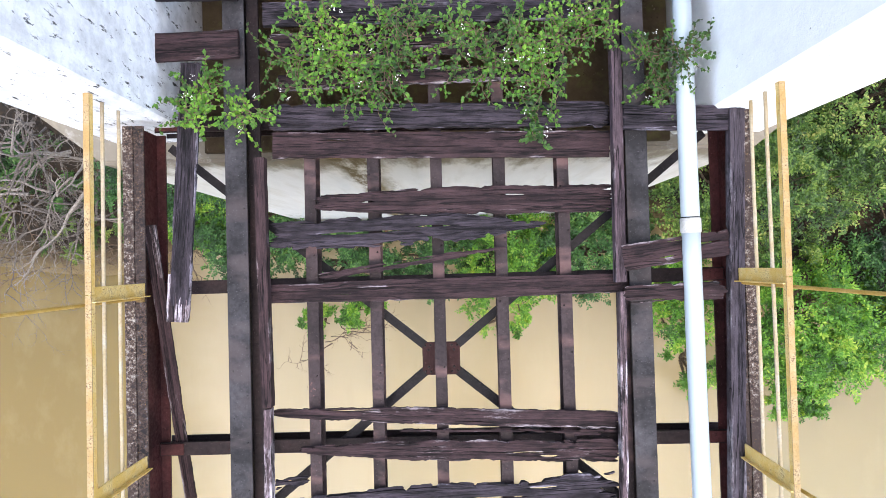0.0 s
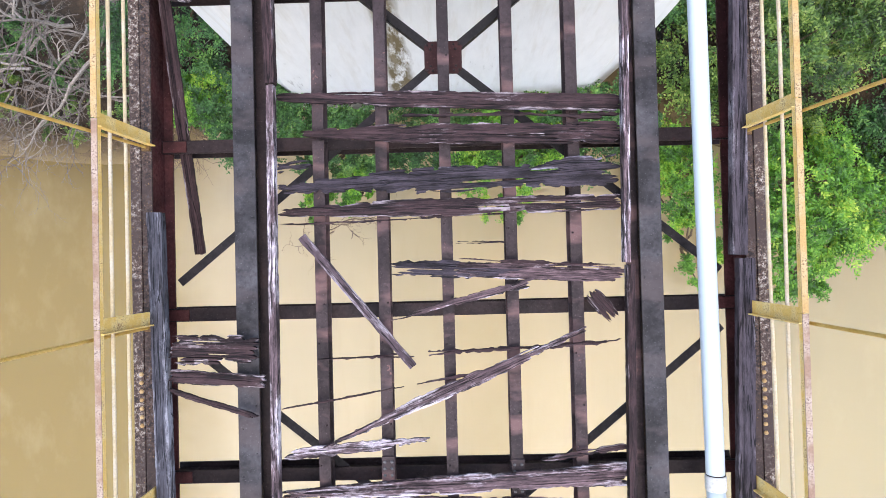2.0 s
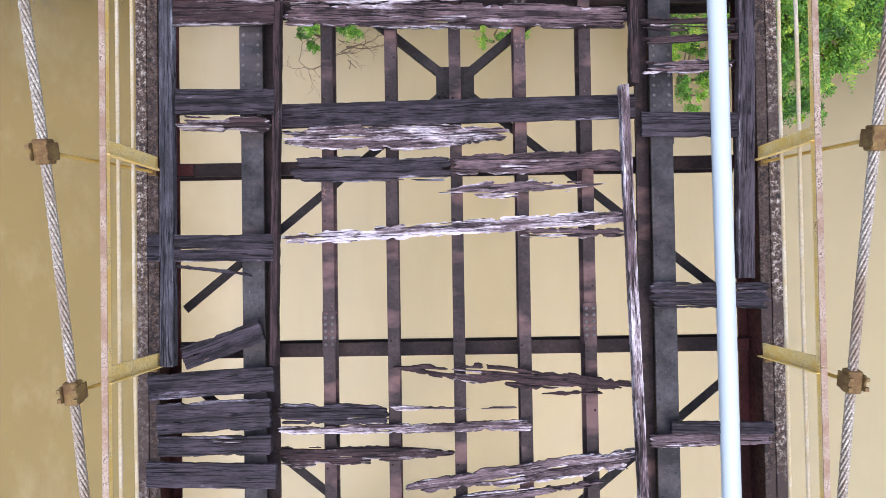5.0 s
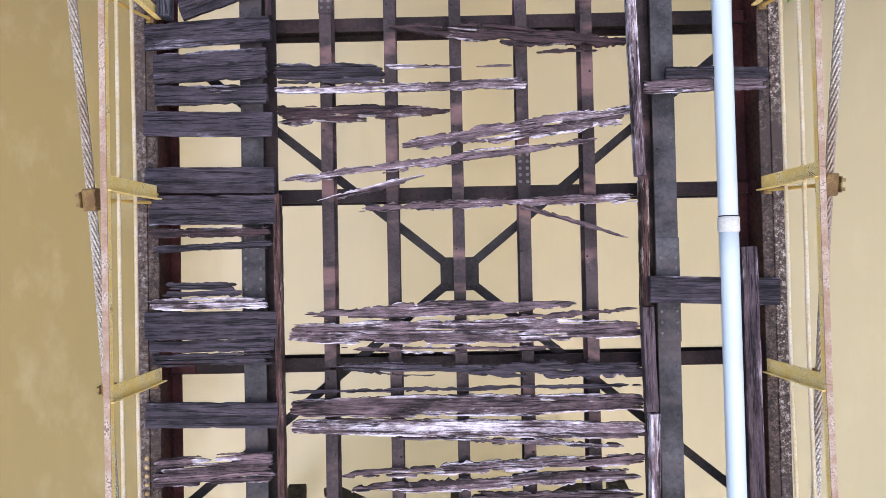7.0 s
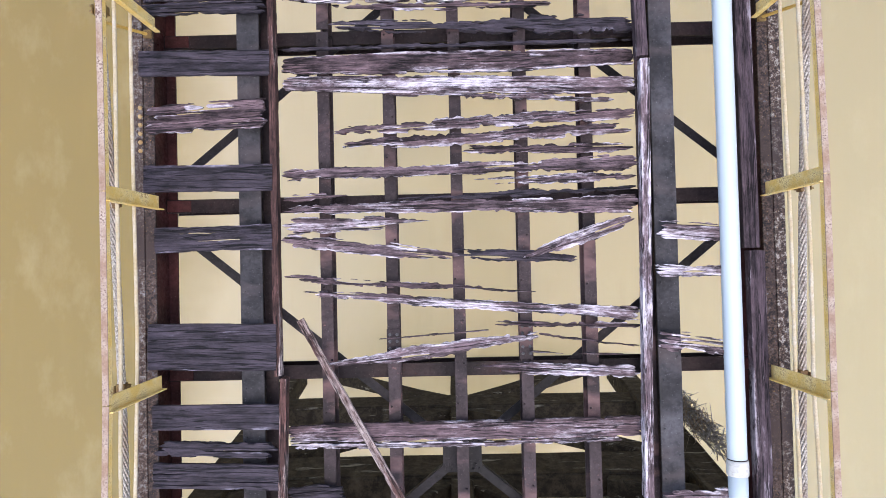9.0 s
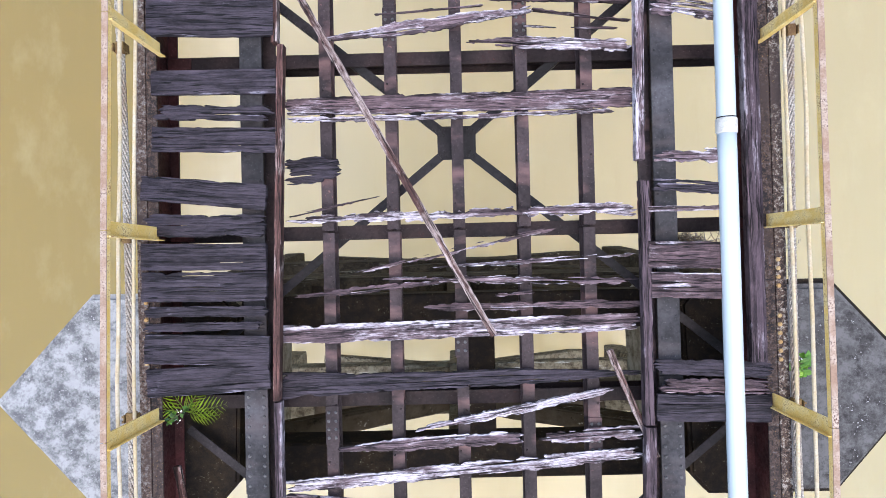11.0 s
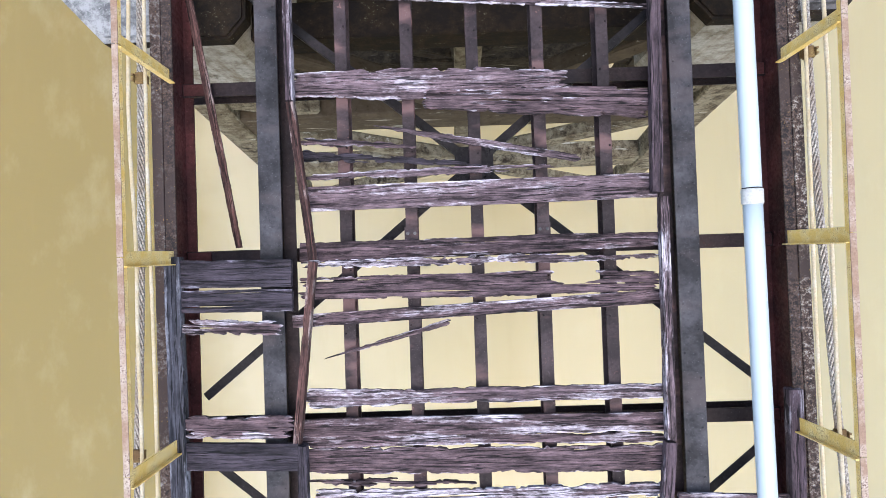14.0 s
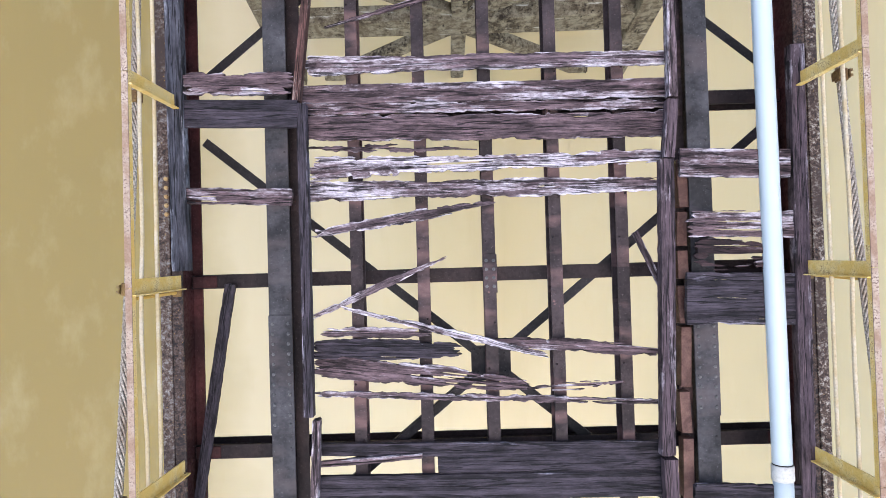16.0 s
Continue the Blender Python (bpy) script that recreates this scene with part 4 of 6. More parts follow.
deck_plank(-1.48, 1.11, 1.58, 1.04, 0.247, 0.247, 0.247, 0.2, UMBER)
deck_plank(-1.13, 0.58, 1.61, 0.55, 0.128, 0.247, 0.239, 0.4, UMBER)
deck_plank(-1.56, 0.28, 1.03, 0.33, 0.234, 0.247, 0.034, 0.7, GREY)
deck_plank(-1.09, -0.10, 0.64, 0.13, 0.068, 0.076, 0.025, 0.5, UMBER, z=0.02)
deck_plank(-1.55, -0.24, 1.64, -0.22, 0.170, 0.196, 0.179, 0.25, UMBER)
walkway_plank(1.66, 1.24, 2.58, 1.21, 0.225, 0.225, 0.225, 0.15, GREY, right_walkway)
walkway_plank(1.62, -0.00, 2.56, 0.12, 0.225, 0.225, 0.225, 0.3, UMBER, right_walkway)
walkway_plank(1.61, -0.32, 2.52, -0.30, 0.158, 0.158, 0.158, 0.4, UMBER, right_walkway)
deck_plank(-1.54, -1.31, 1.60, -1.45, 0.068, 0.152, 0.152, 0.35, UMBER)
deck_plank(-0.41, -1.50, 1.59, -1.57, 0.034, 0.059, 0.076, 0.9, UMBER)
deck_plank(-1.30, -1.65, 1.59, -1.72, 0.063, 0.177, 0.194, 0.55, UMBER)
deck_plank(-1.54, -1.96, -1.20, -1.92, 0.093, 0.084, 0.068, 0.6, GREY)
deck_plank(-1.54, -2.14, 1.58, -2.04, 0.076, 0.203, 0.253, 0.8, GREY)
deck_plank(-1.52, -2.36, 1.57, -2.34, 0.068, 0.160, 0.135, 0.5, UMBER)
deck_plank(-1.53, -2.47, 0.58, -2.42, 0.034, 0.042, 0.025, 0.9, UMBER)
deck_plank(0.04, -2.67, 0.53, -2.67, 0.034, 0.034, 0.034, 0.5, UMBER)
deck_plank(-0.54, -2.88, 0.71, -2.94, 0.136, 0.153, 0.085, 0.8, GREY)
deck_plank(0.06, -2.91, 1.60, -2.99, 0.136, 0.153, 0.127, 0.4, BROWN)
deck_plank(0.06, -2.82, 1.53, -2.90, 0.034, 0.051, 0.025, 0.8, UMBER, z=0.02)
deck_plank(-0.54, -3.35, 0.80, -3.01, 0.025, 0.075, 0.100, 0.7, BROWN, z=0.03)
deck_plank(1.26, -3.14, 1.48, -3.39, 0.135, 0.152, 0.110, 0.5, UMBER, z=-0.02)
deck_plank(-1.23, -3.69, 1.54, -3.58, 0.017, 0.059, 0.050, 0.9, UMBER)
deck_plank(-1.53, -4.12, 0.41, -3.81, 0.017, 0.033, 0.042, 0.6, UMBER, z=0.02)
deck_plank(-1.19, -4.48, 1.24, -3.45, 0.017, 0.117, 0.042, 0.6, BROWN, z=0.04)
deck_plank(-1.54, -4.54, -0.19, -4.42, 0.092, 0.101, 0.034, 0.6, PALE)
deck_plank(0.78, -4.63, 1.58, -4.52, 0.034, 0.063, 0.059, 0.6, UMBER)
walkway_plank(-2.46, -3.55, -1.66, -3.57, 0.238, 0.238, 0.238, 0.6, UMBER, left_walkway)
walkway_plank(-2.46, -3.77, -1.61, -3.84, 0.123, 0.123, 0.123, 0.4, UMBER, left_walkway)
walkway_plank(-2.46, -3.90, -1.69, -4.15, 0.053, 0.053, 0.053, 0.4, UMBER, left_walkway)
deck_plank(-1.55, -4.89, 1.58, -4.76, 0.059, 0.159, 0.201, 0.5, BROWN)
deck_plank(-1.53, -5.02, 1.58, -5.10, 0.167, 0.217, 0.176, 0.55, BROWN)
walkway_plank(-2.48, -5.06, -1.56, -5.06, 0.220, 0.220, 0.220, 0.15, UMBER, left_walkway)
walkway_plank(1.59, -5.21, 2.49, -5.24, 0.106, 0.106, 0.106, 0.7, UMBER, right_walkway)
walkway_plank(1.61, -5.37, 2.49, -5.34, 0.065, 0.065, 0.065, 0.5, UMBER, right_walkway)
walkway_plank(1.59, -5.60, 2.48, -5.59, 0.106, 0.106, 0.106, 0.7, BROWN, right_walkway)
deck_plank(-1.56, -5.93, 1.59, -5.89, 0.215, 0.215, 0.215, 0.06, GREY)
walkway_plank(-2.43, -5.83, -1.57, -5.84, 0.227, 0.227, 0.227, 0.15, GREY, left_walkway)
walkway_plank(-2.43, -6.02, -1.60, -6.04, 0.129, 0.129, 0.129, 0.6, UMBER, left_walkway)
deck_plank(-1.56, -6.13, 0.48, -6.12, 0.141, 0.224, 0.099, 0.6, PALE)
deck_plank(-1.49, -6.41, -0.04, -6.42, 0.199, 0.215, 0.207, 0.5, GREY)
deck_plank(-0.05, -6.39, 1.53, -6.37, 0.166, 0.190, 0.182, 0.5, BROWN)
deck_plank(-0.21, -6.64, 1.32, -6.57, 0.041, 0.141, 0.058, 0.9, PALE)
deck_plank(-1.57, -7.03, 1.54, -6.86, 0.125, 0.125, 0.115, 0.7, PALE)
deck_plank(0.54, -7.01, 1.54, -7.02, 0.091, 0.099, 0.066, 0.8, BROWN)
walkway_plank(-2.68, -7.09, -1.59, -7.10, 0.243, 0.243, 0.243, 0.15, GREY, left_walkway)
walkway_plank(-2.44, -7.25, -1.77, -7.34, 0.036, 0.036, 0.036, 0.4, GREY, left_walkway)
walkway_plank(1.59, -6.09, 2.46, -6.11, 0.218, 0.218, 0.218, 0.15, GREY, right_walkway)
walkway_plank(1.62, -7.56, 2.66, -7.58, 0.218, 0.218, 0.218, 0.35, GREY, right_walkway)
walkway_plank(-2.38, -8.05, -1.70, -7.81, 0.196, 0.196, 0.196, 0.3, GREY, left_walkway)
deck_plank(-0.63, -8.17, 1.53, -8.38, 0.042, 0.167, 0.092, 0.8, UMBER)
deck_plank(0.65, -8.42, 1.27, -8.42, 0.033, 0.058, 0.033, 0.9, UMBER)
deck_plank(-1.62, -8.57, -0.63, -8.59, 0.167, 0.175, 0.142, 0.5, GREY)
deck_plank(-0.63, -8.53, 0.50, -8.54, 0.050, 0.033, 0.017, 0.5, PALE)
deck_plank(-1.62, -8.72, 0.63, -8.70, 0.075, 0.084, 0.100, 0.5, PALE)
deck_plank(-1.61, -8.95, -0.05, -8.94, 0.192, 0.150, 0.042, 0.6, UMBER)
deck_plank(-0.50, -9.24, 1.57, -8.99, 0.084, 0.167, 0.175, 0.7, PALE)
deck_plank(-1.57, -9.53, 1.25, -9.21, 0.070, 0.100, 0.050, 0.8, PALE)
walkway_plank(-2.68, -8.29, -1.60, -8.23, 0.220, 0.220, 0.220, 0.15, GREY, left_walkway)
walkway_plank(-2.61, -8.56, -1.63, -8.53, 0.261, 0.261, 0.261, 0.3, GREY, left_walkway)
walkway_plank(-2.60, -8.79, -1.63, -8.79, 0.171, 0.171, 0.171, 0.3, GREY, left_walkway)
walkway_plank(-2.70, -9.03, -1.59, -9.06, 0.220, 0.220, 0.220, 0.15, GREY, left_walkway)
walkway_plank(1.59, -8.81, 2.66, -8.78, 0.122, 0.122, 0.122, 0.4, PALE, right_walkway)
walkway_plank(1.79, -8.69, 2.66, -8.71, 0.106, 0.106, 0.106, 0.3, GREY, right_walkway)
walkway_plank(-2.69, -9.52, -1.58, -9.54, 0.226, 0.226, 0.226, 0.1, GREY, left_walkway)
walkway_plank(-2.66, -9.78, -1.58, -9.79, 0.259, 0.259, 0.259, 0.15, GREY, left_walkway)
walkway_plank(-2.67, -9.98, -1.62, -9.98, 0.089, 0.089, 0.089, 0.6, UMBER, left_walkway)
walkway_plank(-2.64, -10.12, -1.60, -10.09, 0.073, 0.073, 0.073, 0.4, GREY, left_walkway)
walkway_plank(-2.57, -10.46, -1.86, -10.47, 0.121, 0.121, 0.121, 0.6, GREY, left_walkway)
walkway_plank(-2.70, -10.58, -1.64, -10.59, 0.113, 0.113, 0.113, 0.6, PALE, left_walkway)
walkway_plank(-2.71, -10.77, -1.58, -10.78, 0.243, 0.243, 0.243, 0.1, GREY, left_walkway)
walkway_plank(-2.67, -10.95, -1.60, -10.95, 0.105, 0.105, 0.105, 0.3, GREY, left_walkway)
walkway_plank(-2.67, -11.07, -1.61, -11.06, 0.113, 0.113, 0.113, 0.4, GREY, left_walkway)
deck_plank(-1.27, -9.73, -0.28, -9.50, 0.033, 0.066, 0.025, 0.8, PALE, z=0.02)
deck_plank(-0.94, -9.79, 1.58, -9.74, 0.075, 0.091, 0.091, 0.8, BROWN)
deck_plank(0.54, -9.79, 1.52, -10.11, 0.058, 0.049, 0.016, 0.5, BROWN, z=0.03)
deck_plank(-1.39, -10.71, 1.04, -10.66, 0.050, 0.141, 0.050, 0.6, PALE)
deck_plank(0.01, -10.79, 1.56, -10.71, 0.033, 0.066, 0.058, 0.9, BROWN)
deck_plank(-1.54, -10.87, 1.60, -10.89, 0.174, 0.207, 0.141, 0.5, PALE)
deck_plank(-1.07, -11.01, 0.91, -11.05, 0.033, 0.083, 0.041, 0.95, BROWN)
walkway_plank(1.61, -10.54, 2.71, -10.58, 0.234, 0.234, 0.234, 0.06, GREY, right_walkway)
deck_plank(-1.11, -11.18, 0.30, -11.22, 0.058, 0.108, 0.091, 0.85, GREY)
deck_plank(0.05, -11.22, 1.61, -11.24, 0.075, 0.166, 0.149, 0.85, GREY)
walkway_plank(-2.71, -11.53, -1.58, -11.55, 0.218, 0.218, 0.218, 0.1, GREY, left_walkway)
deck_plank(-1.53, -11.39, 1.58, -11.38, 0.033, 0.050, 0.033, 0.7, GREY)
deck_plank(-1.53, -11.53, 1.60, -11.53, 0.141, 0.190, 0.132, 0.4, BROWN)
deck_plank(-1.53, -11.69, 1.60, -11.78, 0.124, 0.157, 0.141, 0.4, PALE)
deck_plank(-0.59, -11.81, 1.40, -11.91, 0.025, 0.074, 0.050, 0.9, BROWN)
deck_plank(-1.08, -12.13, 1.59, -12.02, 0.074, 0.108, 0.108, 0.8, BROWN)
deck_plank(-1.06, -12.26, 1.56, -12.16, 0.074, 0.116, 0.099, 0.8, BROWN)
deck_plank(0.06, -12.31, 1.58, -12.33, 0.066, 0.091, 0.083, 0.7, BROWN)
deck_plank(-1.54, -12.50, 1.60, -12.46, 0.108, 0.108, 0.141, 0.7, PALE)
deck_plank(0.05, -12.60, 1.59, -12.58, 0.041, 0.083, 0.066, 0.8, PALE)
deck_plank(-1.54, -12.71, -0.94, -12.69, 0.058, 0.066, 0.025, 0.9, BROWN)
deck_plank(-0.54, -12.74, 1.59, -12.68, 0.033, 0.074, 0.058, 0.9, GREY)
deck_plank(-1.53, -12.81, 1.60, -12.83, 0.074, 0.116, 0.157, 0.6, PALE)
deck_plank(-1.54, -12.96, -0.24, -12.93, 0.166, 0.124, 0.033, 0.6, PALE)
deck_plank(-1.55, -13.08, 0.04, -13.26, 0.099, 0.124, 0.050, 0.6, PALE)
deck_plank(-0.04, -13.22, 1.06, -13.30, 0.083, 0.108, 0.050, 0.6, GREY)
deck_plank(0.57, -13.28, 1.55, -12.95, 0.041, 0.123, 0.082, 0.6, PALE, z=0.03)
deck_plank(-1.54, -13.41, 0.69, -13.58, 0.074, 0.066, 0.033, 0.85, BROWN)
walkway_plank(-2.67, -12.02, -1.61, -11.98, 0.242, 0.242, 0.242, 0.5, BROWN, left_walkway)
walkway_plank(-2.68, -12.53, -1.57, -12.54, 0.234, 0.234, 0.234, 0.1, GREY, left_walkway)
walkway_plank(-2.59, -13.06, -1.58, -13.05, 0.226, 0.226, 0.226, 0.2, GREY, left_walkway)
walkway_plank(1.69, -13.06, 2.29, -13.10, 0.154, 0.154, 0.154, 0.6, PALE, right_walkway)
walkway_plank(1.66, -13.41, 2.30, -13.43, 0.105, 0.105, 0.105, 0.5, PALE, right_walkway)
deck_plank(-1.37, -13.54, 1.58, -13.79, 0.057, 0.098, 0.123, 0.6, PALE)
deck_plank(-0.05, -13.82, 1.58, -13.90, 0.033, 0.057, 0.074, 0.85, BROWN)
deck_plank(-1.19, -14.18, 0.70, -13.95, 0.041, 0.123, 0.057, 0.6, PALE)
deck_plank(0.68, -13.95, 1.57, -14.07, 0.041, 0.033, 0.025, 0.6, BROWN)
deck_plank(-0.78, -13.96, 0.30, -13.90, 0.012, 0.025, 0.016, 0.5, BROWN)
deck_plank(0.52, -14.09, 1.47, -14.14, 0.021, 0.025, 0.016, 0.6, BROWN)
deck_plank(0.09, -14.21, 1.56, -14.30, 0.033, 0.115, 0.123, 0.6, PALE)
deck_plank(-1.54, -14.77, 1.58, -14.76, 0.150, 0.165, 0.185, 0.33, BROWN)
deck_plank(-1.52, -14.885, 1.40, -14.870, 0.060, 0.055, 0.045, 0.6, PALE)
deck_plank(-1.55, -15.36, -1.03, -15.32, 0.213, 0.221, 0.148, 0.6, GREY)
walkway_plank(-2.66, -13.97, -1.56, -13.99, 0.400, 0.410, 0.400, 0.12, GREY, left_walkway)
walkway_plank(-2.63, -14.57, -1.55, -14.58, 0.216, 0.216, 0.216, 0.1, GREY, left_walkway)
walkway_plank(-2.62, -14.83, -1.56, -14.86, 0.136, 0.136, 0.136, 0.5, GREY, left_walkway)
walkway_plank(-2.63, -15.06, -1.56, -15.09, 0.224, 0.224, 0.224, 0.2, GREY, left_walkway)
walkway_plank(1.66, -13.99, 2.29, -14.08, 0.160, 0.160, 0.160, 0.7, PALE, right_walkway)
deck_plank(-1.59, -15.76, -0.69, -15.58, 0.025, 0.033, 0.017, 0.6, BROWN, z=0.02)
deck_plank(-1.55, -15.77, 1.57, -15.74, 0.067, 0.100, 0.117, 0.8, PALE)
deck_plank(-0.95, -16.26, 0.85, -15.89, 0.025, 0.058, 0.058, 0.7, BROWN, z=0.02)
deck_plank(-0.28, -16.22, 1.56, -16.14, 0.017, 0.050, 0.042, 0.6, PALE)
deck_plank(-1.48, -16.45, 0.01, -16.33, 0.033, 0.067, 0.050, 0.7, BROWN)
deck_plank(-0.70, -16.31, 1.59, -16.38, 0.033, 0.075, 0.058, 0.8, PALE)
deck_plank(-0.33, -16.57, 1.63, -16.58, 0.067, 0.083, 0.075, 0.7, BROWN)
deck_plank(0.29, -16.48, 0.79, -16.45, 0.033, 0.042, 0.017, 0.6, BROWN)
walkway_plank(-2.73, -15.48, -1.65, -15.58, 0.228, 0.228, 0.228, 0.2, GREY, left_walkway)
walkway_plank(-2.73, -15.80, -1.65, -15.83, 0.195, 0.195, 0.195, 0.4, GREY, left_walkway)
walkway_plank(-2.74, -16.07, -1.66, -16.09, 0.236, 0.236, 0.236, 0.1, GREY, left_walkway)
walkway_plank(-2.74, -16.33, -1.66, -16.34, 0.252, 0.252, 0.252, 0.3, GREY, left_walkway)
walkway_plank(1.66, -15.29, 2.31, -15.32, 0.122, 0.122, 0.122, 0.7, PALE, right_walkway)
walkway_plank(1.65, -15.55, 2.30, -15.60, 0.106, 0.106, 0.106, 0.4, GREY, right_walkway)
walkway_plank(1.61, -15.76, 2.30, -15.76, 0.053, 0.053, 0.053, 0.3, BROWN, right_walkway)
walkway_plank(1.60, -16.15, 2.31, -16.17, 0.236, 0.236, 0.236, 0.2, BROWN, right_walkway)
walkway_plank(1.62, -16.41, 2.30, -16.43, 0.228, 0.228, 0.228, 0.2, BROWN, right_walkway)
deck_plank(-1.63, -16.79, 1.60, -16.73, 0.165, 0.165, 0.140, 0.4, PALE)
deck_plank(-1.64, -17.23, 1.59, -17.18, 0.231, 0.149, 0.033, 0.4, GREY)
deck_plank(-0.43, -17.64, 1.34, -17.32, 0.050, 0.083, 0.050, 0.6, PALE)
deck_plank(-1.12, -17.81, 0.53, -17.72, 0.041, 0.116, 0.107, 0.62, PALE)
deck_plank(0.64, -17.74, 1.58, -17.70, 0.074, 0.116, 0.124, 0.62, BROWN)
deck_plank(-1.60, -18.13, 1.57, -17.88, 0.107, 0.124, 0.099, 0.55, PALE)
deck_plank(-1.58, -18.21, 1.60, -18.47, 0.083, 0.062, 0.041, 0.5, PALE)
walkway_plank(-2.72, -16.55, -1.65, -16.56, 0.097, 0.097, 0.097, 0.4, GREY, left_walkway)
walkway_plank(-2.73, -16.68, -1.66, -16.68, 0.081, 0.081, 0.081, 0.4, GREY, left_walkway)
walkway_plank(-2.72, -16.86, -1.65, -16.90, 0.258, 0.258, 0.258, 0.1, GREY, left_walkway)
walkway_plank(-2.71, -17.16, -1.65, -17.11, 0.250, 0.250, 0.250, 0.2, GREY, left_walkway)
walkway_plank(1.62, -17.10, 2.64, -17.16, 0.137, 0.137, 0.137, 0.4, GREY, right_walkway)
walkway_plank(1.66, -17.26, 2.64, -17.30, 0.121, 0.121, 0.121, 0.6, BROWN, right_walkway)
walkway_plank(1.64, -17.45, 2.61, -17.48, 0.234, 0.234, 0.234, 0.2, GREY, right_walkway)
deck_plank(-1.63, -19.05, 0.84, -19.10, 0.200, 0.260, 0.160, 0.5, PALE)
deck_plank(-0.45, -19.22, 1.60, -19.33, 0.150, 0.240, 0.260, 0.55, BROWN, z=0.02)
deck_plank(-0.90, -19.43, 0.92, -19.79, 0.016, 0.074, 0.066, 0.4, PALE, z=0.02)
deck_plank(-1.59, -19.54, -0.50, -19.63, 0.066, 0.066, 0.033, 0.7, BROWN)
deck_plank(-1.57, -19.67, 0.07, -19.81, 0.124, 0.074, 0.025, 0.7, GREY)
deck_plank(-1.56, -19.87, 0.70, -19.84, 0.058, 0.074, 0.041, 0.6, PALE)
deck_plank(-1.53, -20.06, 1.57, -20.04, 0.223, 0.223, 0.223, 0.15, PALE)
deck_plank(-1.57, -20.53, 1.59, -20.51, 0.190, 0.165, 0.124, 0.3, BROWN)
deck_plank(-1.58, -20.64, 1.59, -20.65, 0.083, 0.091, 0.058, 0.8, PALE)
deck_plank(-1.59, -20.85, 1.58, -20.87, 0.200, 0.210, 0.165, 0.40, BROWN, hole=(2.42, 0.24, 0.72, 0.26))
deck_plank(-1.65, -21.13, 1.59, -21.01, 0.116, 0.116, 0.124, 0.12, BROWN)
walkway_plank(-2.58, -20.68, -1.60, -20.70, 0.242, 0.242, 0.242, 0.12, GREY, left_walkway)
walkway_plank(-2.57, -20.92, -1.60, -20.93, 0.200, 0.200, 0.200, 0.2, GREY, left_walkway)
deck_plank(-1.40, -21.47, -0.26, -21.17, 0.013, 0.050, 0.058, 0.4, BROWN, z=-0.03)
walkway_plank(-2.59, -21.13, -1.69, -21.16, 0.130, 0.130, 0.130, 0.6, BROWN, left_walkway)
deck_plank(-1.57, -21.81, 1.61, -21.83, 0.174, 0.133, 0.124, 0.4, PALE)
deck_plank(-1.59, -22.06, 1.57, -22.09, 0.166, 0.174, 0.174, 0.2, BROWN)
deck_plank(-1.62, -22.19, 1.57, -22.23, 0.100, 0.091, 0.091, 0.5, BROWN)
deck_plank(-1.62, -22.35, 1.58, -22.40, 0.216, 0.224, 0.224, 0.4, BROWN)
deck_plank(-1.62, -22.53, -0.07, -22.57, 0.041, 0.066, 0.025, 0.9, BROWN)
deck_plank(-1.57, -22.70, 1.57, -22.67, 0.207, 0.141, 0.108, 0.6, PALE)
deck_plank(-1.60, -22.90, 1.52, -22.92, 0.166, 0.158, 0.108, 0.5, PALE)
walkway_plank(-2.58, -21.98, -1.61, -22.01, 0.186, 0.186, 0.186, 0.5, BROWN, left_walkway)
walkway_plank(-2.58, -22.23, -1.59, -22.26, 0.235, 0.235, 0.235, 0.06, GREY, left_walkway)
walkway_plank(1.59, -22.77, 2.51, -22.80, 0.251, 0.251, 0.251, 0.2, BROWN, right_walkway)
deck_plank(-1.60, -23.28, 0.07, -23.03, 0.058, 0.099, 0.050, 0.6, PALE)
walkway_plank(-2.58, -22.92, -1.65, -22.96, 0.145, 0.145, 0.145, 0.3, BROWN, left_walkway)
walkway_plank(1.63, -23.28, 2.62, -23.31, 0.217, 0.217, 0.217, 0.4, BROWN, right_walkway)
deck_plank(-1.56, -23.99, -0.36, -23.49, 0.049, 0.073, 0.024, 0.4, PALE, z=0.02)
deck_plank(-1.30, -23.90, 0.49, -24.37, 0.041, 0.065, 0.049, 0.4, PALE, z=0.02)
deck_plank(-1.48, -24.11, -0.52, -24.15, 0.082, 0.098, 0.057, 0.6, PALE)
deck_plank(-1.57, -24.25, -0.24, -24.30, 0.172, 0.172, 0.114, 0.5, GREY)
deck_plank(-0.08, -24.22, 1.45, -24.36, 0.041, 0.114, 0.082, 0.5, BROWN)
deck_plank(-1.58, -24.38, 0.31, -24.62, 0.196, 0.188, 0.082, 0.55, BROWN)
deck_plank(0.27, -24.64, 1.13, -24.60, 0.041, 0.074, 0.033, 0.8, BROWN)
deck_plank(-1.56, -24.64, 1.45, -24.79, 0.057, 0.065, 0.049, 0.5, PALE)
deck_plank(-1.52, -25.12, 1.44, -25.18, 0.106, 0.123, 0.131, 0.15, GREY)
deck_plank(-1.52, -25.24, -0.63, -25.19, 0.057, 0.057, 0.049, 0.2, BROWN)
deck_plank(-0.50, -25.28, 1.43, -25.30, 0.172, 0.188, 0.180, 0.1, GREY)
deck_plank(-1.53, -25.44, 1.43, -25.48, 0.204, 0.221, 0.213, 0.08, GREY)
walkway_plank(1.68, -23.53, 2.42, -23.57, 0.250, 0.245, 0.190, 0.75, UMBER, right_walkway, hole=(0.30, 0.20, 0.36, 0.15))
walkway_plank(1.61, -23.90, 2.53, -23.93, 0.440, 0.440, 0.430, 0.13, GREY, right_walkway)
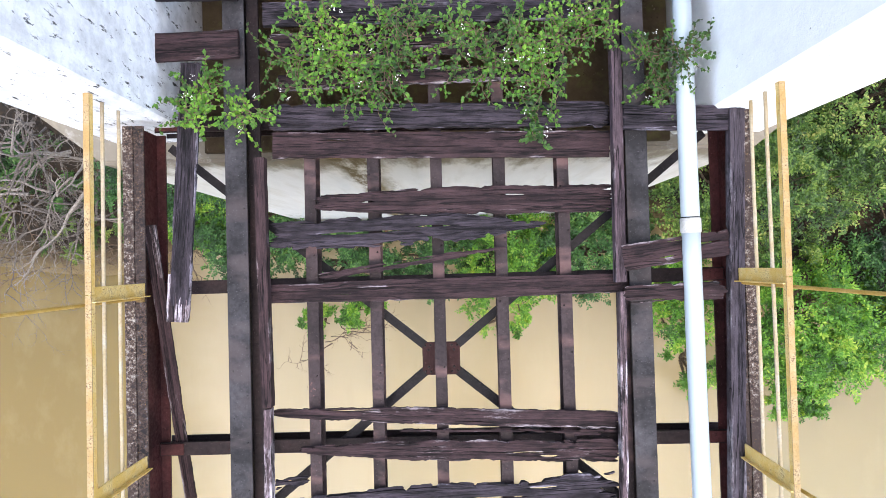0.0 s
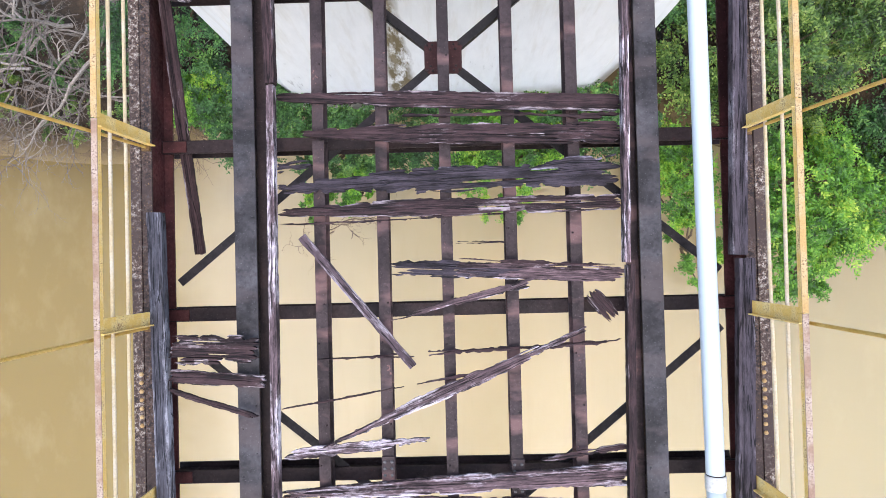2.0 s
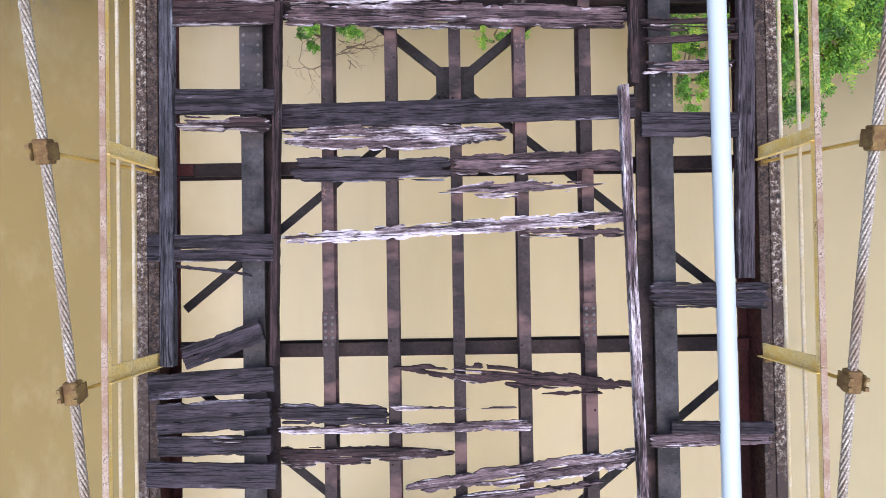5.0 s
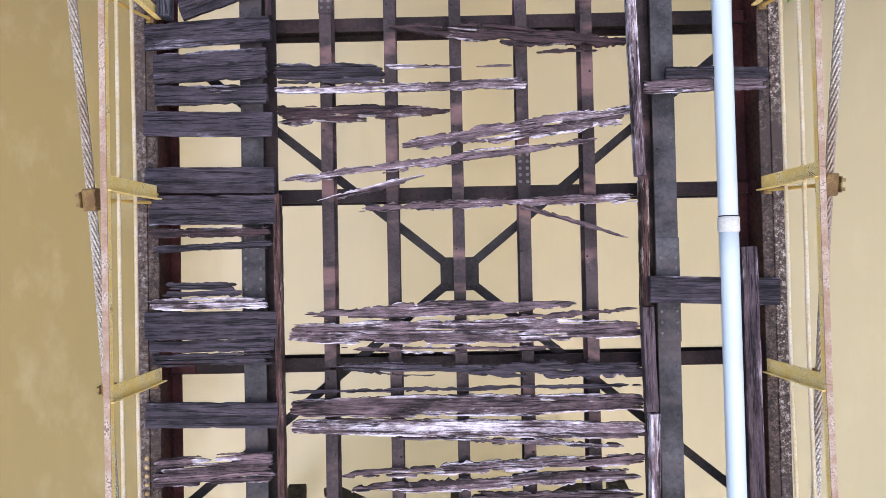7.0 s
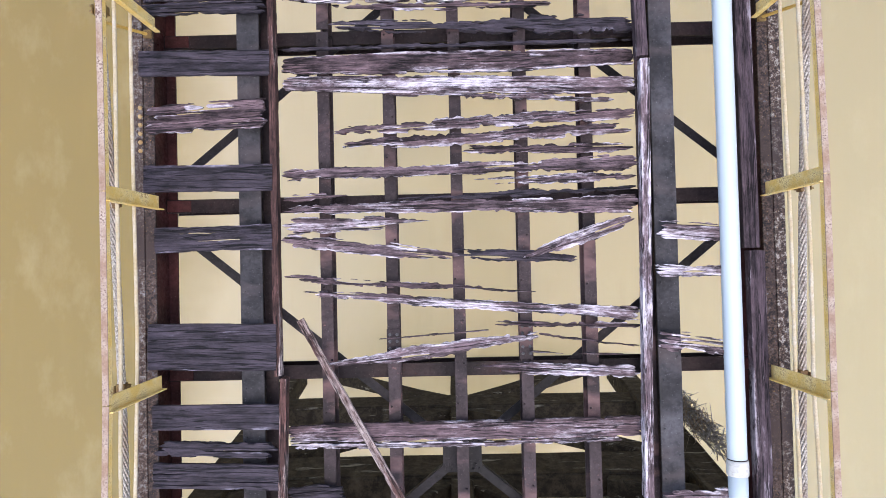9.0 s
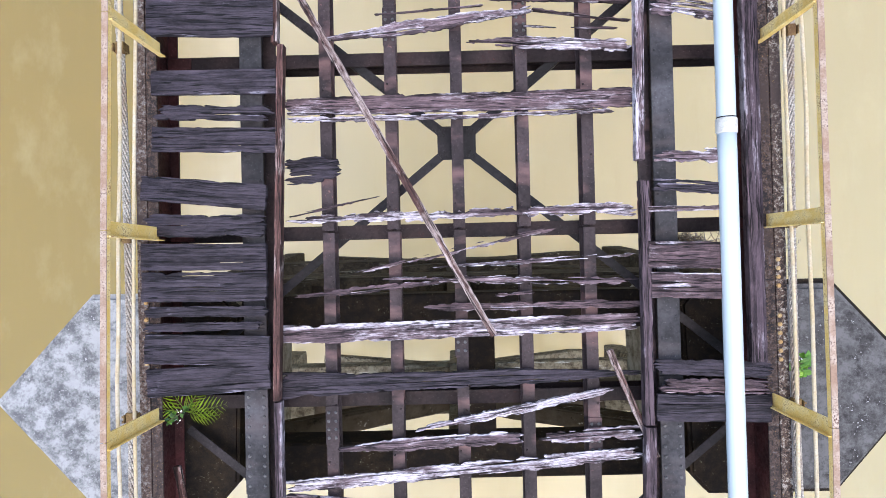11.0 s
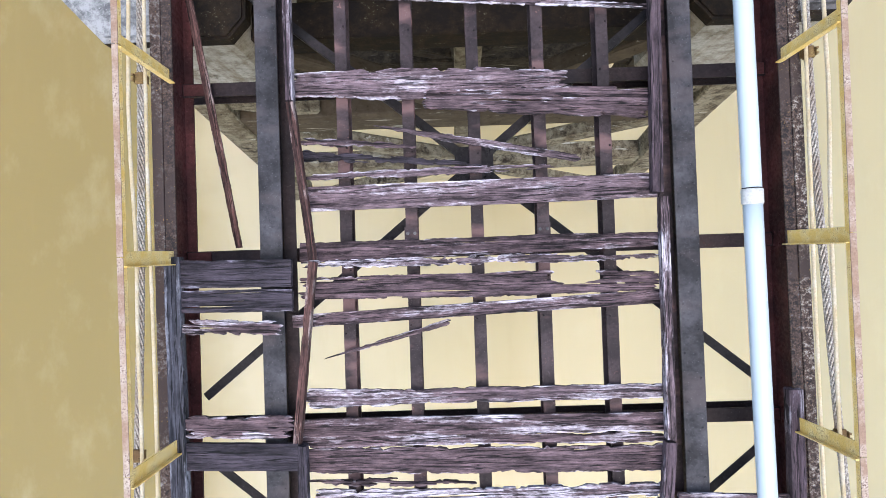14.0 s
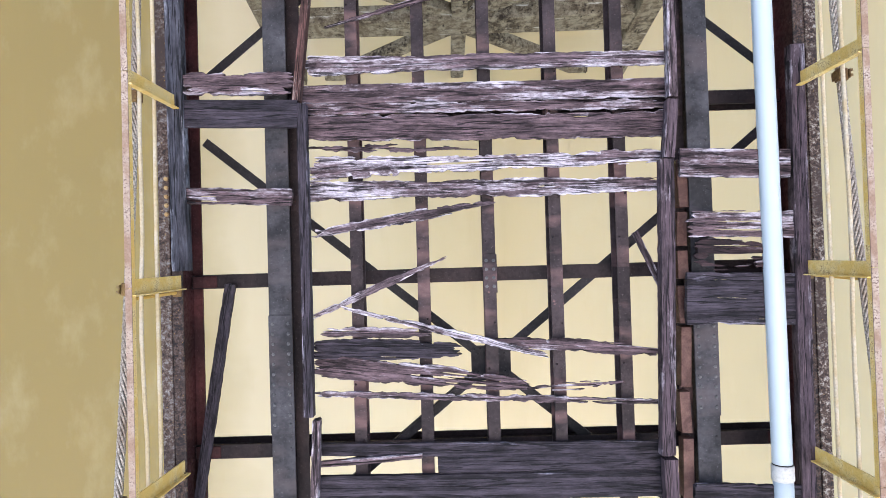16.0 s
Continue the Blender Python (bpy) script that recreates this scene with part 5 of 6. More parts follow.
walkway_plank(1.62, -25.50, 2.53, -25.54, 0.152, 0.152, 0.152, 0.3, GREY, right_walkway)
# kerb timbers along the roadway and the outer edge
kerb_timber(-1.56, 0.98, -1.53, -1.23, 0.097, UMBER, 0.16, 0.25)
kerb_timber(-1.53, -1.24, -1.55, -4.96, 0.073, PALE, 0.16, 0.25)
kerb_timber(-1.54, -4.97, -1.61, -8.12, 0.063, UMBER, 0.16, 0.25)
kerb_timber(-1.57, -9.66, -1.56, -14.24, 0.063, RED, 0.16, 0.25)
kerb_timber(-1.51, -14.26, -1.60, -17.33, 0.063, RED, 0.16, 0.25)
kerb_timber(-1.59, -17.34, -1.58, -19.22, 0.068, KERB, 0.16, 0.25)
kerb_timber(-1.58, -19.23, -1.425, -20.60, 0.068, RED, 0.16, 0.25)
kerb_timber(-1.425, -20.61, -1.60, -22.15, 0.068, RED, 0.16, 0.25)
kerb_timber(-1.56, -22.17, -1.56, -24.80, 0.083, GREY, 0.16, 0.25)
kerb_timber(-1.50, -24.83, -1.53, -25.48, 0.068, PALE, 0.16, 0.25)
kerb_timber(1.62, 1.85, 1.60, -0.21, 0.097, KERB, 0.16, 0.25)
kerb_timber(1.61, -0.29, 1.56, -2.88, 0.063, PALE, 0.16, 0.25)
kerb_timber(1.59, -2.90, 1.54, -5.73, 0.073, UMBER, 0.16, 0.25)
kerb_timber(1.44, -5.75, 1.55, -9.57, 0.082, PALE, 0.2, 0.25)
kerb_timber(1.61, -9.59, 1.60, -10.69, 0.074, RED, 0.08, 0.25)
kerb_timber(1.59, -10.69, 1.61, -11.58, 0.102, KERB, 0.16, 0.25)
kerb_timber(1.63, -11.60, 1.56, -15.33, 0.083, PALE, 0.16, 0.25)
kerb_timber(1.59, -15.51, 1.58, -17.60, 0.083, KERB, 0.16, 0.25)
kerb_timber(1.59, -17.62, 1.53, -20.12, 0.097, KERB, 0.16, 0.25)
kerb_timber(1.58, -20.16, 1.56, -22.21, 0.078, PALE, 0.16, 0.25)
kerb_timber(1.49, -22.73, 1.42, -25.20, 0.121, KERB, 0.16, 0.25)
kerb_timber(1.44, -25.23, 1.44, -25.58, 0.121, KERB, 0.16, 0.25)
kerb_timber(1.56, -22.23, 1.51, -22.72, 0.097, KERB, 0.16, 0.25)
edge_timber(-2.56, -2.34, -2.51, -4.90, 0.130, SILVER, 0.19, 0.25)
edge_timber(-2.50, -4.95, -2.51, -8.11, 0.121, SILVER, 0.19, 0.25)
edge_timber(-2.62, -20.53, -2.59, -23.55, 0.140, SILVER, 0.19, 0.25)
edge_timber(2.65, 1.29, 2.52, -2.84, 0.135, MAUVE, 0.19, 0.25)
edge_timber(2.58, -2.87, 2.45, -7.43, 0.145, MAUVE, 0.19, 0.25)
edge_timber(2.45, -10.19, 2.47, -13.24, 0.135, KERB, 0.19, 0.2)
edge_timber(2.51, -13.26, 2.51, -17.08, 0.135, KERB, 0.19, 0.25)
edge_timber(2.59, -21.81, 2.55, -25.57, 0.121, KERB, 0.19, 0.25)
# boards that have come loose
loose_board((-1.38, -13.77, 0.08), (0.28, -16.82, 0.08), 0.074, RED)
loose_board((-1.30, -2.58, 0.06), (-0.33, -3.76, 0.06), 0.084, KERB)
loose_board((-2.58, -17.95, -0.1), (-2.19, -20.46, -0.25), 0.074, RED)
loose_board((-2.60, 0.41, 0.05), (-2.43, -2.71, -0.5), 0.123, UMBER)
loose_board((-2.31, -23.68, -0.2), (-2.63, -25.58, -0.2), 0.108, GREY)
loose_board((1.28, -16.97, 0.05), (1.67, -17.91, 0.05), 0.064, RED)
loose_board((1.24, -23.33, 0.03), (1.47, -23.84, 0.03), 0.060, KERB)
loose_board((-2.13, 1.83, 0.2), (-2.31, -0.45, 0.12), 0.196, GREY)
loose_board((-2.29, -0.04, 0.13), (-2.32, -0.46, 0.13), 0.215, PALE)


# ---------------------------------------------------------------- river pier
def prism(bm, ring, z0, z1, bevel=0.0):
    low = [bm.verts.new((x, y, z0)) for x, y in ring]
    top = [bm.verts.new((x, y, z1)) for x, y in ring]
    cap = bm.faces.new(top)
    bm.faces.new(low[::-1])
    n = len(ring)
    for i in range(n):
        bm.faces.new((low[i], low[(i + 1) % n], top[(i + 1) % n], top[i]))
    bmesh.ops.recalc_face_normals(bm, faces=bm.faces)
    if bevel:
        bmesh.ops.bevel(bm, geom=list(cap.edges), offset=bevel, segments=2, affect="EDGES")


def river_pier():
    p = thing("river_pier", "concrete river pier with pointed ends and dark braced frame", "bridge pier")
    yc = -17.42
    for s in (-1, 1):
        ring = [(s * 2.15, yc - 0.82), (s * 2.32, yc - 1.01), (s * 3.53, yc - 1.01), (s * 4.44, yc), (s * 3.53, yc + 1.0), (s * 2.32, yc + 1.0), (s * 2.10, yc + 0.80)]
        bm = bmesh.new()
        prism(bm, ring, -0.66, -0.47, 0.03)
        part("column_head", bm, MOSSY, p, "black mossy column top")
        bm = bmesh.new()
        prism(bm, [(s * 3.2 + (x - s * 3.2) * 0.97, yc + (y - yc) * 0.97) for x, y in ring], -2.6, -0.66)
        part("column_shaft", bm, SHAFT, p, "pale concrete shaft with brown drip stains")
        bm = bmesh.new()
        rim = 0.05 if s < 0 else 0.0
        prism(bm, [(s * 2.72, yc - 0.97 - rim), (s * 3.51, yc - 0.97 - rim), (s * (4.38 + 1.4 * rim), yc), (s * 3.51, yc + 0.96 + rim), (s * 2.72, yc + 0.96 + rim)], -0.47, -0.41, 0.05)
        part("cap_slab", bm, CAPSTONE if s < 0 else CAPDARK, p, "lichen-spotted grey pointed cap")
    # battered frame under the columns: legs, two struts, chevron braces between them
    def face(side, z):
        return yc + side * (0.66 + 0.062 * (-1.0 - z))

    def member(name, side, xa, za, xb, zb, wide, deep, material, label=""):
        bm = bmesh.new()
        a, b = Vector((xa, face(side, za), za)), Vector((xb, face(side, zb), zb))
        along = (b - a).normalized()
        out = Vector((0, side, 0.062)).normalized()
        across = along.cross(out).normalized() * wide / 2
        ring = [across + out * deep / 2, -across + out * deep / 2, -across - out * deep / 2, across - out * deep / 2]
        low, top = [bm.verts.new(a + r) for r in ring], [bm.verts.new(b + r) for r in ring]
        for i in range(4):
            bm.faces.new((low[i], low[(i + 1) % 4], top[(i + 1) % 4], top[i]))
        bm.faces.new(low[::-1])
        bm.faces.new(top)
        bmesh.ops.recalc_face_normals(bm, faces=bm.faces)
        bmesh.ops.bevel(bm, geom=list(bm.edges), offset=0.025, segments=1, affect="EDGES")
        bmesh.ops.subdivide_edges(bm, edges=list(bm.edges), cuts=3)
        for v in bm.verts:
            v.co += 0.03 * noise.noise_vector(v.co * 1.9)
        part(name, bm, material, p, label)

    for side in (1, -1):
        # north members take the near-black brown, south members the lighter tan
        skin = DARKSTONE if side > 0 else TANSTONE
        y = yc + side * 0.74
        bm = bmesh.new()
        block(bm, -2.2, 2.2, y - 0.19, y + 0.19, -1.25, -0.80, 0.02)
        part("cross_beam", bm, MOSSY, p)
        member("strut", side, -3.75, -4.2, 3.75, -4.2, 0.85, 0.36, DARKSTONE if side > 0 else BROWNSTONE)
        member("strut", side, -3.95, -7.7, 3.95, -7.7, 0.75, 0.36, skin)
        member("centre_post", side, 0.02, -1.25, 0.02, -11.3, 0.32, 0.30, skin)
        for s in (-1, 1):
            member("column_leg", side, s * 3.45, -2.4, s * 4.12, -11.5, 0.46, 0.44, skin, "stained concrete leg")
            member("diagonal_brace", side, s * 2.75, -1.0, s * 0.15, -3.85, 0.34, 0.24, DARKSTONE if side > 0 else BROWNSTONE)
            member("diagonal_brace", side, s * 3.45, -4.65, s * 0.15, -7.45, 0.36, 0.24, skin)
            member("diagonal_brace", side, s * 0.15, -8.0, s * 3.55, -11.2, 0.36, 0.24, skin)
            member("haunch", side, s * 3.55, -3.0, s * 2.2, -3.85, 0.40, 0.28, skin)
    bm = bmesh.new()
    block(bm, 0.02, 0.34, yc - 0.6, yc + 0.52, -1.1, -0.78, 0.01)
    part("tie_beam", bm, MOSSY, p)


river_pier()


# ---------------------------------------------------------------- tower
def bridge_tower():
    t = thing("bridge_tower", "whitewashed concrete bridge tower streaked with black mould", "bridge tower")
    for s in (-1, 1):
        xi, xo = 2.46, 3.42
        bm = bmesh.new()
        block(bm, min(s * xi, s * xo), max(s * xi, s * xo), 1.36 if s < 0 else 1.29, 2.9, -1.0, 4.4, 0.03)
        part("leg", bm, WHITEWASH if s < 0 else WHITE_CLEAN, t)
        bm = bmesh.new()
        block(bm, min(s * 2.7, s * 3.2), max(s * 2.7, s * 3.2), 1.6, 2.5, 4.4, 4.6, 0.03)
        part("cable_saddle", bm, CLAMP, t)
    bm = bmesh.new()
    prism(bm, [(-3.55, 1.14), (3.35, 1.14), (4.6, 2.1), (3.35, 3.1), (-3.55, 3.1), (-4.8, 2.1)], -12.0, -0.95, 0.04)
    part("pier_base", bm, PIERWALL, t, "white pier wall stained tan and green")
    bm = bmesh.new()
    block(bm, -2.44, 2.44, 1.22, 3.05, -0.945, -0.88, 0.01)
    part("bearing_shelf", bm, SHELF, t, "mossy soil-covered bearing shelf")
    bm = bmesh.new()
    block(bm, -2.44, 2.44, 3.0, 3.3, -0.94, -0.1, 0.01)
    part("abutment_wall", bm, MOSSY, t)


bridge_tower()


# ---------------------------------------------------------------- plants
def leaf_blade(verts, faces, at, aim, up, size, wide):
    """One leaf, folded along its rib."""
    side = aim.cross(up)
    if side.length < 1e-4:
        side = aim.orthogonal()
    side = side.normalized() * size * wide
    fold = up.normalized() * size * 0.10
    k = len(verts)
    mid = at + aim * size * 0.45
    verts += [at, mid + side + fold, at + aim * size, mid - side + fold]
    faces += [(k, k + 1, k + 2), (k, k + 2, k + 3)]


def rand_dir(rng, up_bias=0.0):
    v = Vector((rng.gauss(0, 1), rng.gauss(0, 1), rng.gauss(0, 1) + up_bias))
    return v.normalized()


def shrub(x, y, z, rx, ry, rz, leaves, size, material, seed, label):
    """Stems that fork from a foot, and many small leaves set along twigs in uneven clumps."""
    rng = random.Random(seed)
    s = thing("shrub", label, "shrub", "bank shrubs", at=(x, y, z))
    clumps, stems = [], []
    leaves, size = int(leaves * 1.6), size * 0.70
    for i in range(max(12, leaves // 150)):
        d = rand_dir(rng, 0.55)
        if d.z < -0.15:
            d.z = -d.z * 0.4
        r = rng.uniform(0.35, 1.0) ** 0.6
        c = Vector((d.x * rx * r, d.y * ry * r, rz * (0.30 + 0.70 * abs(d.z) * r)))
        clumps.append((c, rng.uniform(0.16, 0.40) * min(rx, ry, 1.6 * rz), rng.random()))
        if i % 3 == 0:
            mid = c * 0.5 + Vector((rng.uniform(-0.2, 0.2), rng.uniform(-0.2, 0.2), -0.1))
            stems.append(tube([(0, 0, -0.4), mid, c], [0.05, 0.03, 0.012], 5))
    raw("stem_tangle", *joined(stems), STEM, s)
    verts, faces, tint = [], [], []
    per = leaves // len(clumps)
    for c, r, shade in clumps:
        left = per
        while left > 0:
            # a twig that arches outwards, leaflets in pairs along it
            t = rand_dir(rng, 0.45)
            start = c + rand_dir(rng) * r * 0.25
            long = r * rng.uniform(0.5, 1.1)
            count = rng.randint(8, 16)
            for k in range(count):
                f = (k + 0.5) / count
                at = start + Vector((t.x, t.y, t.z * 0.75 - 0.45 * f * f)) * long * f
                way = 1 if k % 2 else -1
                side = Vector((-t.y, t.x, 0.15)) * way
                aim = (t * 0.55 + side * 0.8 + rand_dir(rng) * 0.35).normalized()
                upv = (Vector((0, 0, 1)) + rand_dir(rng) * 0.45).normalized()
                leaf_blade(verts, faces, at, aim, upv, size * rng.uniform(0.7, 1.25), 0.26)
                tint += [shade] * 4
            left -= count
    ob = raw("foliage", verts, faces, material, s)
    ob.data.attributes.new("clump", "FLOAT", "POINT").data.foreach_set("value", tint)


DARKL, LIMEL, OLIVEL = "dense dark green bush on the river bank", "bright lime green bush leaning over the water", "olive green tangled bank vegetation"
# under the deck and along the water's edge
shrub(-4.6, 0.9, -10.0, 1.6, 1.3, 1.6, 8500, 0.112, LEAF_DARK, 1, DARKL)
shrub(-2.6, 0.1, -10.5, 1.5, 1.0, 1.5, 7650, 0.105, LEAF_DARK, 2, DARKL)
shrub(-2.2, -0.9, -10.7, 0.7, 0.7, 1.3, 2210, 0.112, LEAF_LIME, 3, LIMEL)
shrub(-0.3, 0.2, -10.5, 1.5, 1.1, 1.4, 7140, 0.105, LEAF_DARK, 4, DARKL)
shrub(1.5, -0.1, -10.5, 1.5, 1.4, 1.8, 7140, 0.119, LEAF_LIME, 5, LIMEL)
shrub(3.6, 0.2, -10.4, 1.7, 1.2, 1.9, 8500, 0.112, LEAF_DARK, 6, DARKL)
shrub(5.4, -0.9, -10.4, 1.2, 1.4, 1.6, 5440, 0.119, LEAF_LIME, 7, LIMEL)
shrub(8.2, -1.6, -10.0, 2.2, 1.7, 2.6, 12750, 0.133, LEAF_LIME, 8, LIMEL)
shrub(11.0, -0.4, -9.8, 2.4, 2.2, 2.8, 13600, 0.126, LEAF_DARK, 9, DARKL)
shrub(7.0, 1.6, -9.6, 2.2, 1.9, 3.0, 13600, 0.119, LEAF_OLIVE, 10, OLIVEL)
shrub(9.6, 3.2, -9.2, 2.6, 2.2, 3.2, 15300, 0.119, LEAF_OLIVE, 11, OLIVEL)
shrub(12.6, 3.5, -9.0, 2.4, 2.4, 3.2, 13600, 0.119, LEAF_DARK, 12, DARKL)
shrub(5.6, 3.8, -9.2, 1.9, 2.0, 2.6, 10200, 0.112, LEAF_DARK, 13, DARKL)
shrub(8.4, 6.4, -8.4, 2.8, 2.4, 3.2, 13600, 0.126, LEAF_DARK, 14, DARKL)
shrub(-6.4, 2.6, -9.4, 1.7, 1.8, 1.7, 7140, 0.105, LEAF_DARK, 15, DARKL)
shrub(-5.7, 1.4, -10.0, 1.1, 1.0, 1.3, 4200, 0.112, LEAF_LIME, 57, "fresh green bush between bank and tower")
shrub(-10.4, 2.8, -9.7, 0.9, 0.8, 0.9, 2200, 0.098, LEAF_DARK, 58, DARKL)
shrub(-9.1, 1.9, -9.7, 0.6, 0.5, 0.7, 1100, 0.098, LEAF_DARK, 59, DARKL)
# low growth under the dead branches
shrub(-8.0, 2.4, -10.2, 1.5, 1.2, 0.8, 3000, 0.091, LEAF_DARK, 16, DARKL)
shrub(-10.0, 3.0, -9.9, 1.6, 1.2, 0.8, 3000, 0.091, LEAF_DARK, 17, DARKL)
shrub(-11.2, 1.7, -9.8, 1.1, 0.9, 0.7, 2550, 0.091, LEAF_OLIVE, 18, OLIVEL)
shrub(-9.2, 1.0, -10.3, 1.3, 0.8, 0.7, 1500, 0.085, LEAF_OLIVE, 52, OLIVEL)
shrub(-7.2, 1.2, -10.3, 1.0, 0.8, 0.8, 1500, 0.085, LEAF_OLIVE, 53, OLIVEL)
# twigs and leaves that trail into the river
shrub(8.5, -3.3, -10.3, 1.0, 0.8, 1.1, 2550, 0.119, LEAF_LIME, 19, LIMEL)
shrub(6.0, -2.6, -10.5, 0.8, 1.1, 0.9, 1700, 0.112, LEAF_LIME, 20, LIMEL)
shrub(-3.2, -1.3, -10.6, 0.55, 0.6, 0.9, 1190, 0.105, LEAF_LIME, 44, LIMEL)
shrub(1.4, -1.5, -10.6, 0.8, 0.6, 0.6, 1020, 0.091, LEAF_LIME, 45, LIMEL)


def dead_branches(x, y, z, spread, count, seed, label, material=TWIG, thick=0.03, flat=0.35):
    rng = random.Random(seed)
    b = thing("dead_branch", label, "dead branches", at=(x, y, z))
    bits = []

    def grow(p, d, length, r, level):
        pts, rad = [p], [r]
        for i in range(7):
            d = (d + rand_dir(rng) * 0.36 + Vector((0, 0, -0.05))).normalized()
            p = p + d * length / 7
            pts.append(p)
            rad.append(r * (1 - 0.11 * (i + 1)))
            if level < 3 and i > 0 and rng.random() < 0.62:
                side = (d + rand_dir(rng) * 0.9).normalized()
                side.z *= flat
                grow(p, side.normalized(), length * rng.uniform(0.3, 0.6), r * 0.5, level + 1)
        bits.append(tube(pts, rad, 5))

    for _ in range(count):
        d = Vector((rng.gauss(0, 1), rng.gauss(0, 1), rng.uniform(0.0, 0.6))).normalized()
        grow(Vector((rng.uniform(-0.4, 0.4), rng.uniform(-0.4, 0.4), 0)), d, spread * rng.uniform(0.6, 1.1), thick * rng.uniform(0.6, 1.2), 0)
    raw("twig_tangle", *joined(bits), material, b)


dead_branches(-8.3, 1.6, -9.3, 2.3, 16, 21, "tangle of bare grey dead branches on the bank", TWIG, 0.032)
dead_branches(-10.4, 1.8, -9.2, 2.3, 15, 22, "tangle of bare grey dead branches on the bank", TWIG, 0.030)
dead_branches(-6.6, 0.9, -10.1, 2.0, 9, 23, "tangle of bare grey dead branches on the bank", STEM, 0.035)
dead_branches(-9.4, 3.2, -8.6, 2.4, 15, 26, "tangle of bare grey dead branches on the bank", TWIG, 0.030)
dead_branches(-8.9, 1.9, -8.9, 2.2, 2, 50, "thick pale fallen limb among the dead branches", LIMB, 0.05)
dead_branches(-7.6, 2.8, -8.7, 1.8, 2, 51, "thick pale fallen limb among the dead branches", LIMB, 0.045)
dead_branches(-8.2, 2.4, -8.7, 2.0, 3, 54, "thick pale fallen limb among the dead branches", LIMB, 0.055)
dead_branches(-9.8, 2.0, -8.8, 2.0, 3, 55, "thick pale fallen limb among the dead branches", LIMB, 0.050)
dead_branches(-7.2, 1.5, -9.4, 1.6, 8, 56, "tangle of bare grey dead branches on the bank", LIMB, 0.024)
dead_branches(-2.9, -1.75, -10.76, 1.3, 9, 24, "dark drowned twigs breaking the water", STEM, 0.018, 0.1)
dead_branches(3.0, -16.55, -1.0, 0.45, 12, 25, "dry debris caught against the river pier", STEM, 0.016)


def straw_drift(a, b, count, seed, material, label):
    """Straw and sticks combed along a leaning pier leg."""
    rng = random.Random(seed)
    a, b = Vector(a), Vector(b)
    d = thing("straw_drift", label, "flood debris", at=a)
    bits = []
    for _ in range(count):
        at = (b - a) * rng.random() + rand_dir(rng) * rng.uniform(0.02, 0.17)
        aim = ((b - a).normalized() * rng.choice((-1, 1)) + rand_dir(rng) * 0.55).normalized() * rng.uniform(0.15, 0.55)
        bend = rand_dir(rng) * 0.06
        r = rng.uniform(0.004, 0.012)
        bits.append(tube([at - aim, at + bend, at + aim], [r, r, 0.3 * r], 4))
    raw("twig_tangle", *joined(bits), material, d)


straw_drift((3.88, -16.12, -3.9), (4.12, -15.90, -6.8), 170, 61, TWIG, "grey straw and driftwood caught on the pier leg")
straw_drift((3.85, -16.08, -4.6), (4.08, -15.95, -6.4), 110, 62, STEM, "brown straw and driftwood caught on the pier leg")
dead_branches(3.15, -16.3, -1.35, 0.35, 9, 27, "dry debris caught against the river pier", TWIG, 0.012)
dead_branches(-10.2, 0.5, -10.2, 1.7, 12, 28, "dark wet twigs at the foot of the bank", STEM, 0.022)
dead_branches(-8.2, 0.6, -10.3, 1.6, 11, 29, "dark wet twigs at the foot of the bank", STEM, 0.022)


def vine(points, leaves, size, seed, radius, label):
    """A creeper on the deck: thin stems, leaves round them, a few small blossoms."""
    rng = random.Random(seed)
    first = Vector(points[0])
    v = thing("climbing_vine", label, "vine", "deck vines", at=first)
    stems, flowers, petals = [], [], []
    verts, faces = [], []
    for p in points:
        c = Vector(p) - first
        for _ in range(max(3, leaves // 8)):
            turn = rng.uniform(0, 2 * math.pi)
            d = Vector((math.cos(turn), math.sin(turn), rng.uniform(-0.1, 0.35)))
            a = c + Vector((rng.gauss(0, 1), rng.gauss(0, 1), 0.2 * rng.gauss(0, 1))) * radius * 0.35
            run = [a]
            steps = rng.randint(5, 9)
            for k in range(steps):
                d = (d + rand_dir(rng) * 0.45 + Vector((0, 0, -0.06))).normalized()
                a = a + d * radius * 0.22
                run.append(a)
                for _ in range(2):
                    aim = (d * 0.5 + rand_dir(rng)).normalized()
                    aim.z *= 0.45
                    at = run[-2].lerp(a, rng.random())
                    leaf_blade(verts, faces, at, aim.normalized(), (Vector((0, 0, 1)) + rand_dir(rng) * 0.5).normalized(), size * rng.uniform(0.5, 1.1), 0.34)
            stems.append(tube(run, [0.0045 * (1 - 0.8 * k / steps) for k in range(steps + 1)], 4))
        for _ in range(2):
            at = c + rand_dir(rng, 0.5) * radius
            for _ in range(6):
                leaf_blade(flowers, petals, at + rand_dir(rng) * 0.025, rand_dir(rng, 0.6), Vector((0, 0, 1)), 0.013, 0.45)
    raw("blossoms", flowers, petals, BLOSSOM, v, "tiny white blossoms")
    raw("stem_tangle", *joined(stems), STEM, v)
    raw("leaves", verts, faces, LEAF_VINE, v)


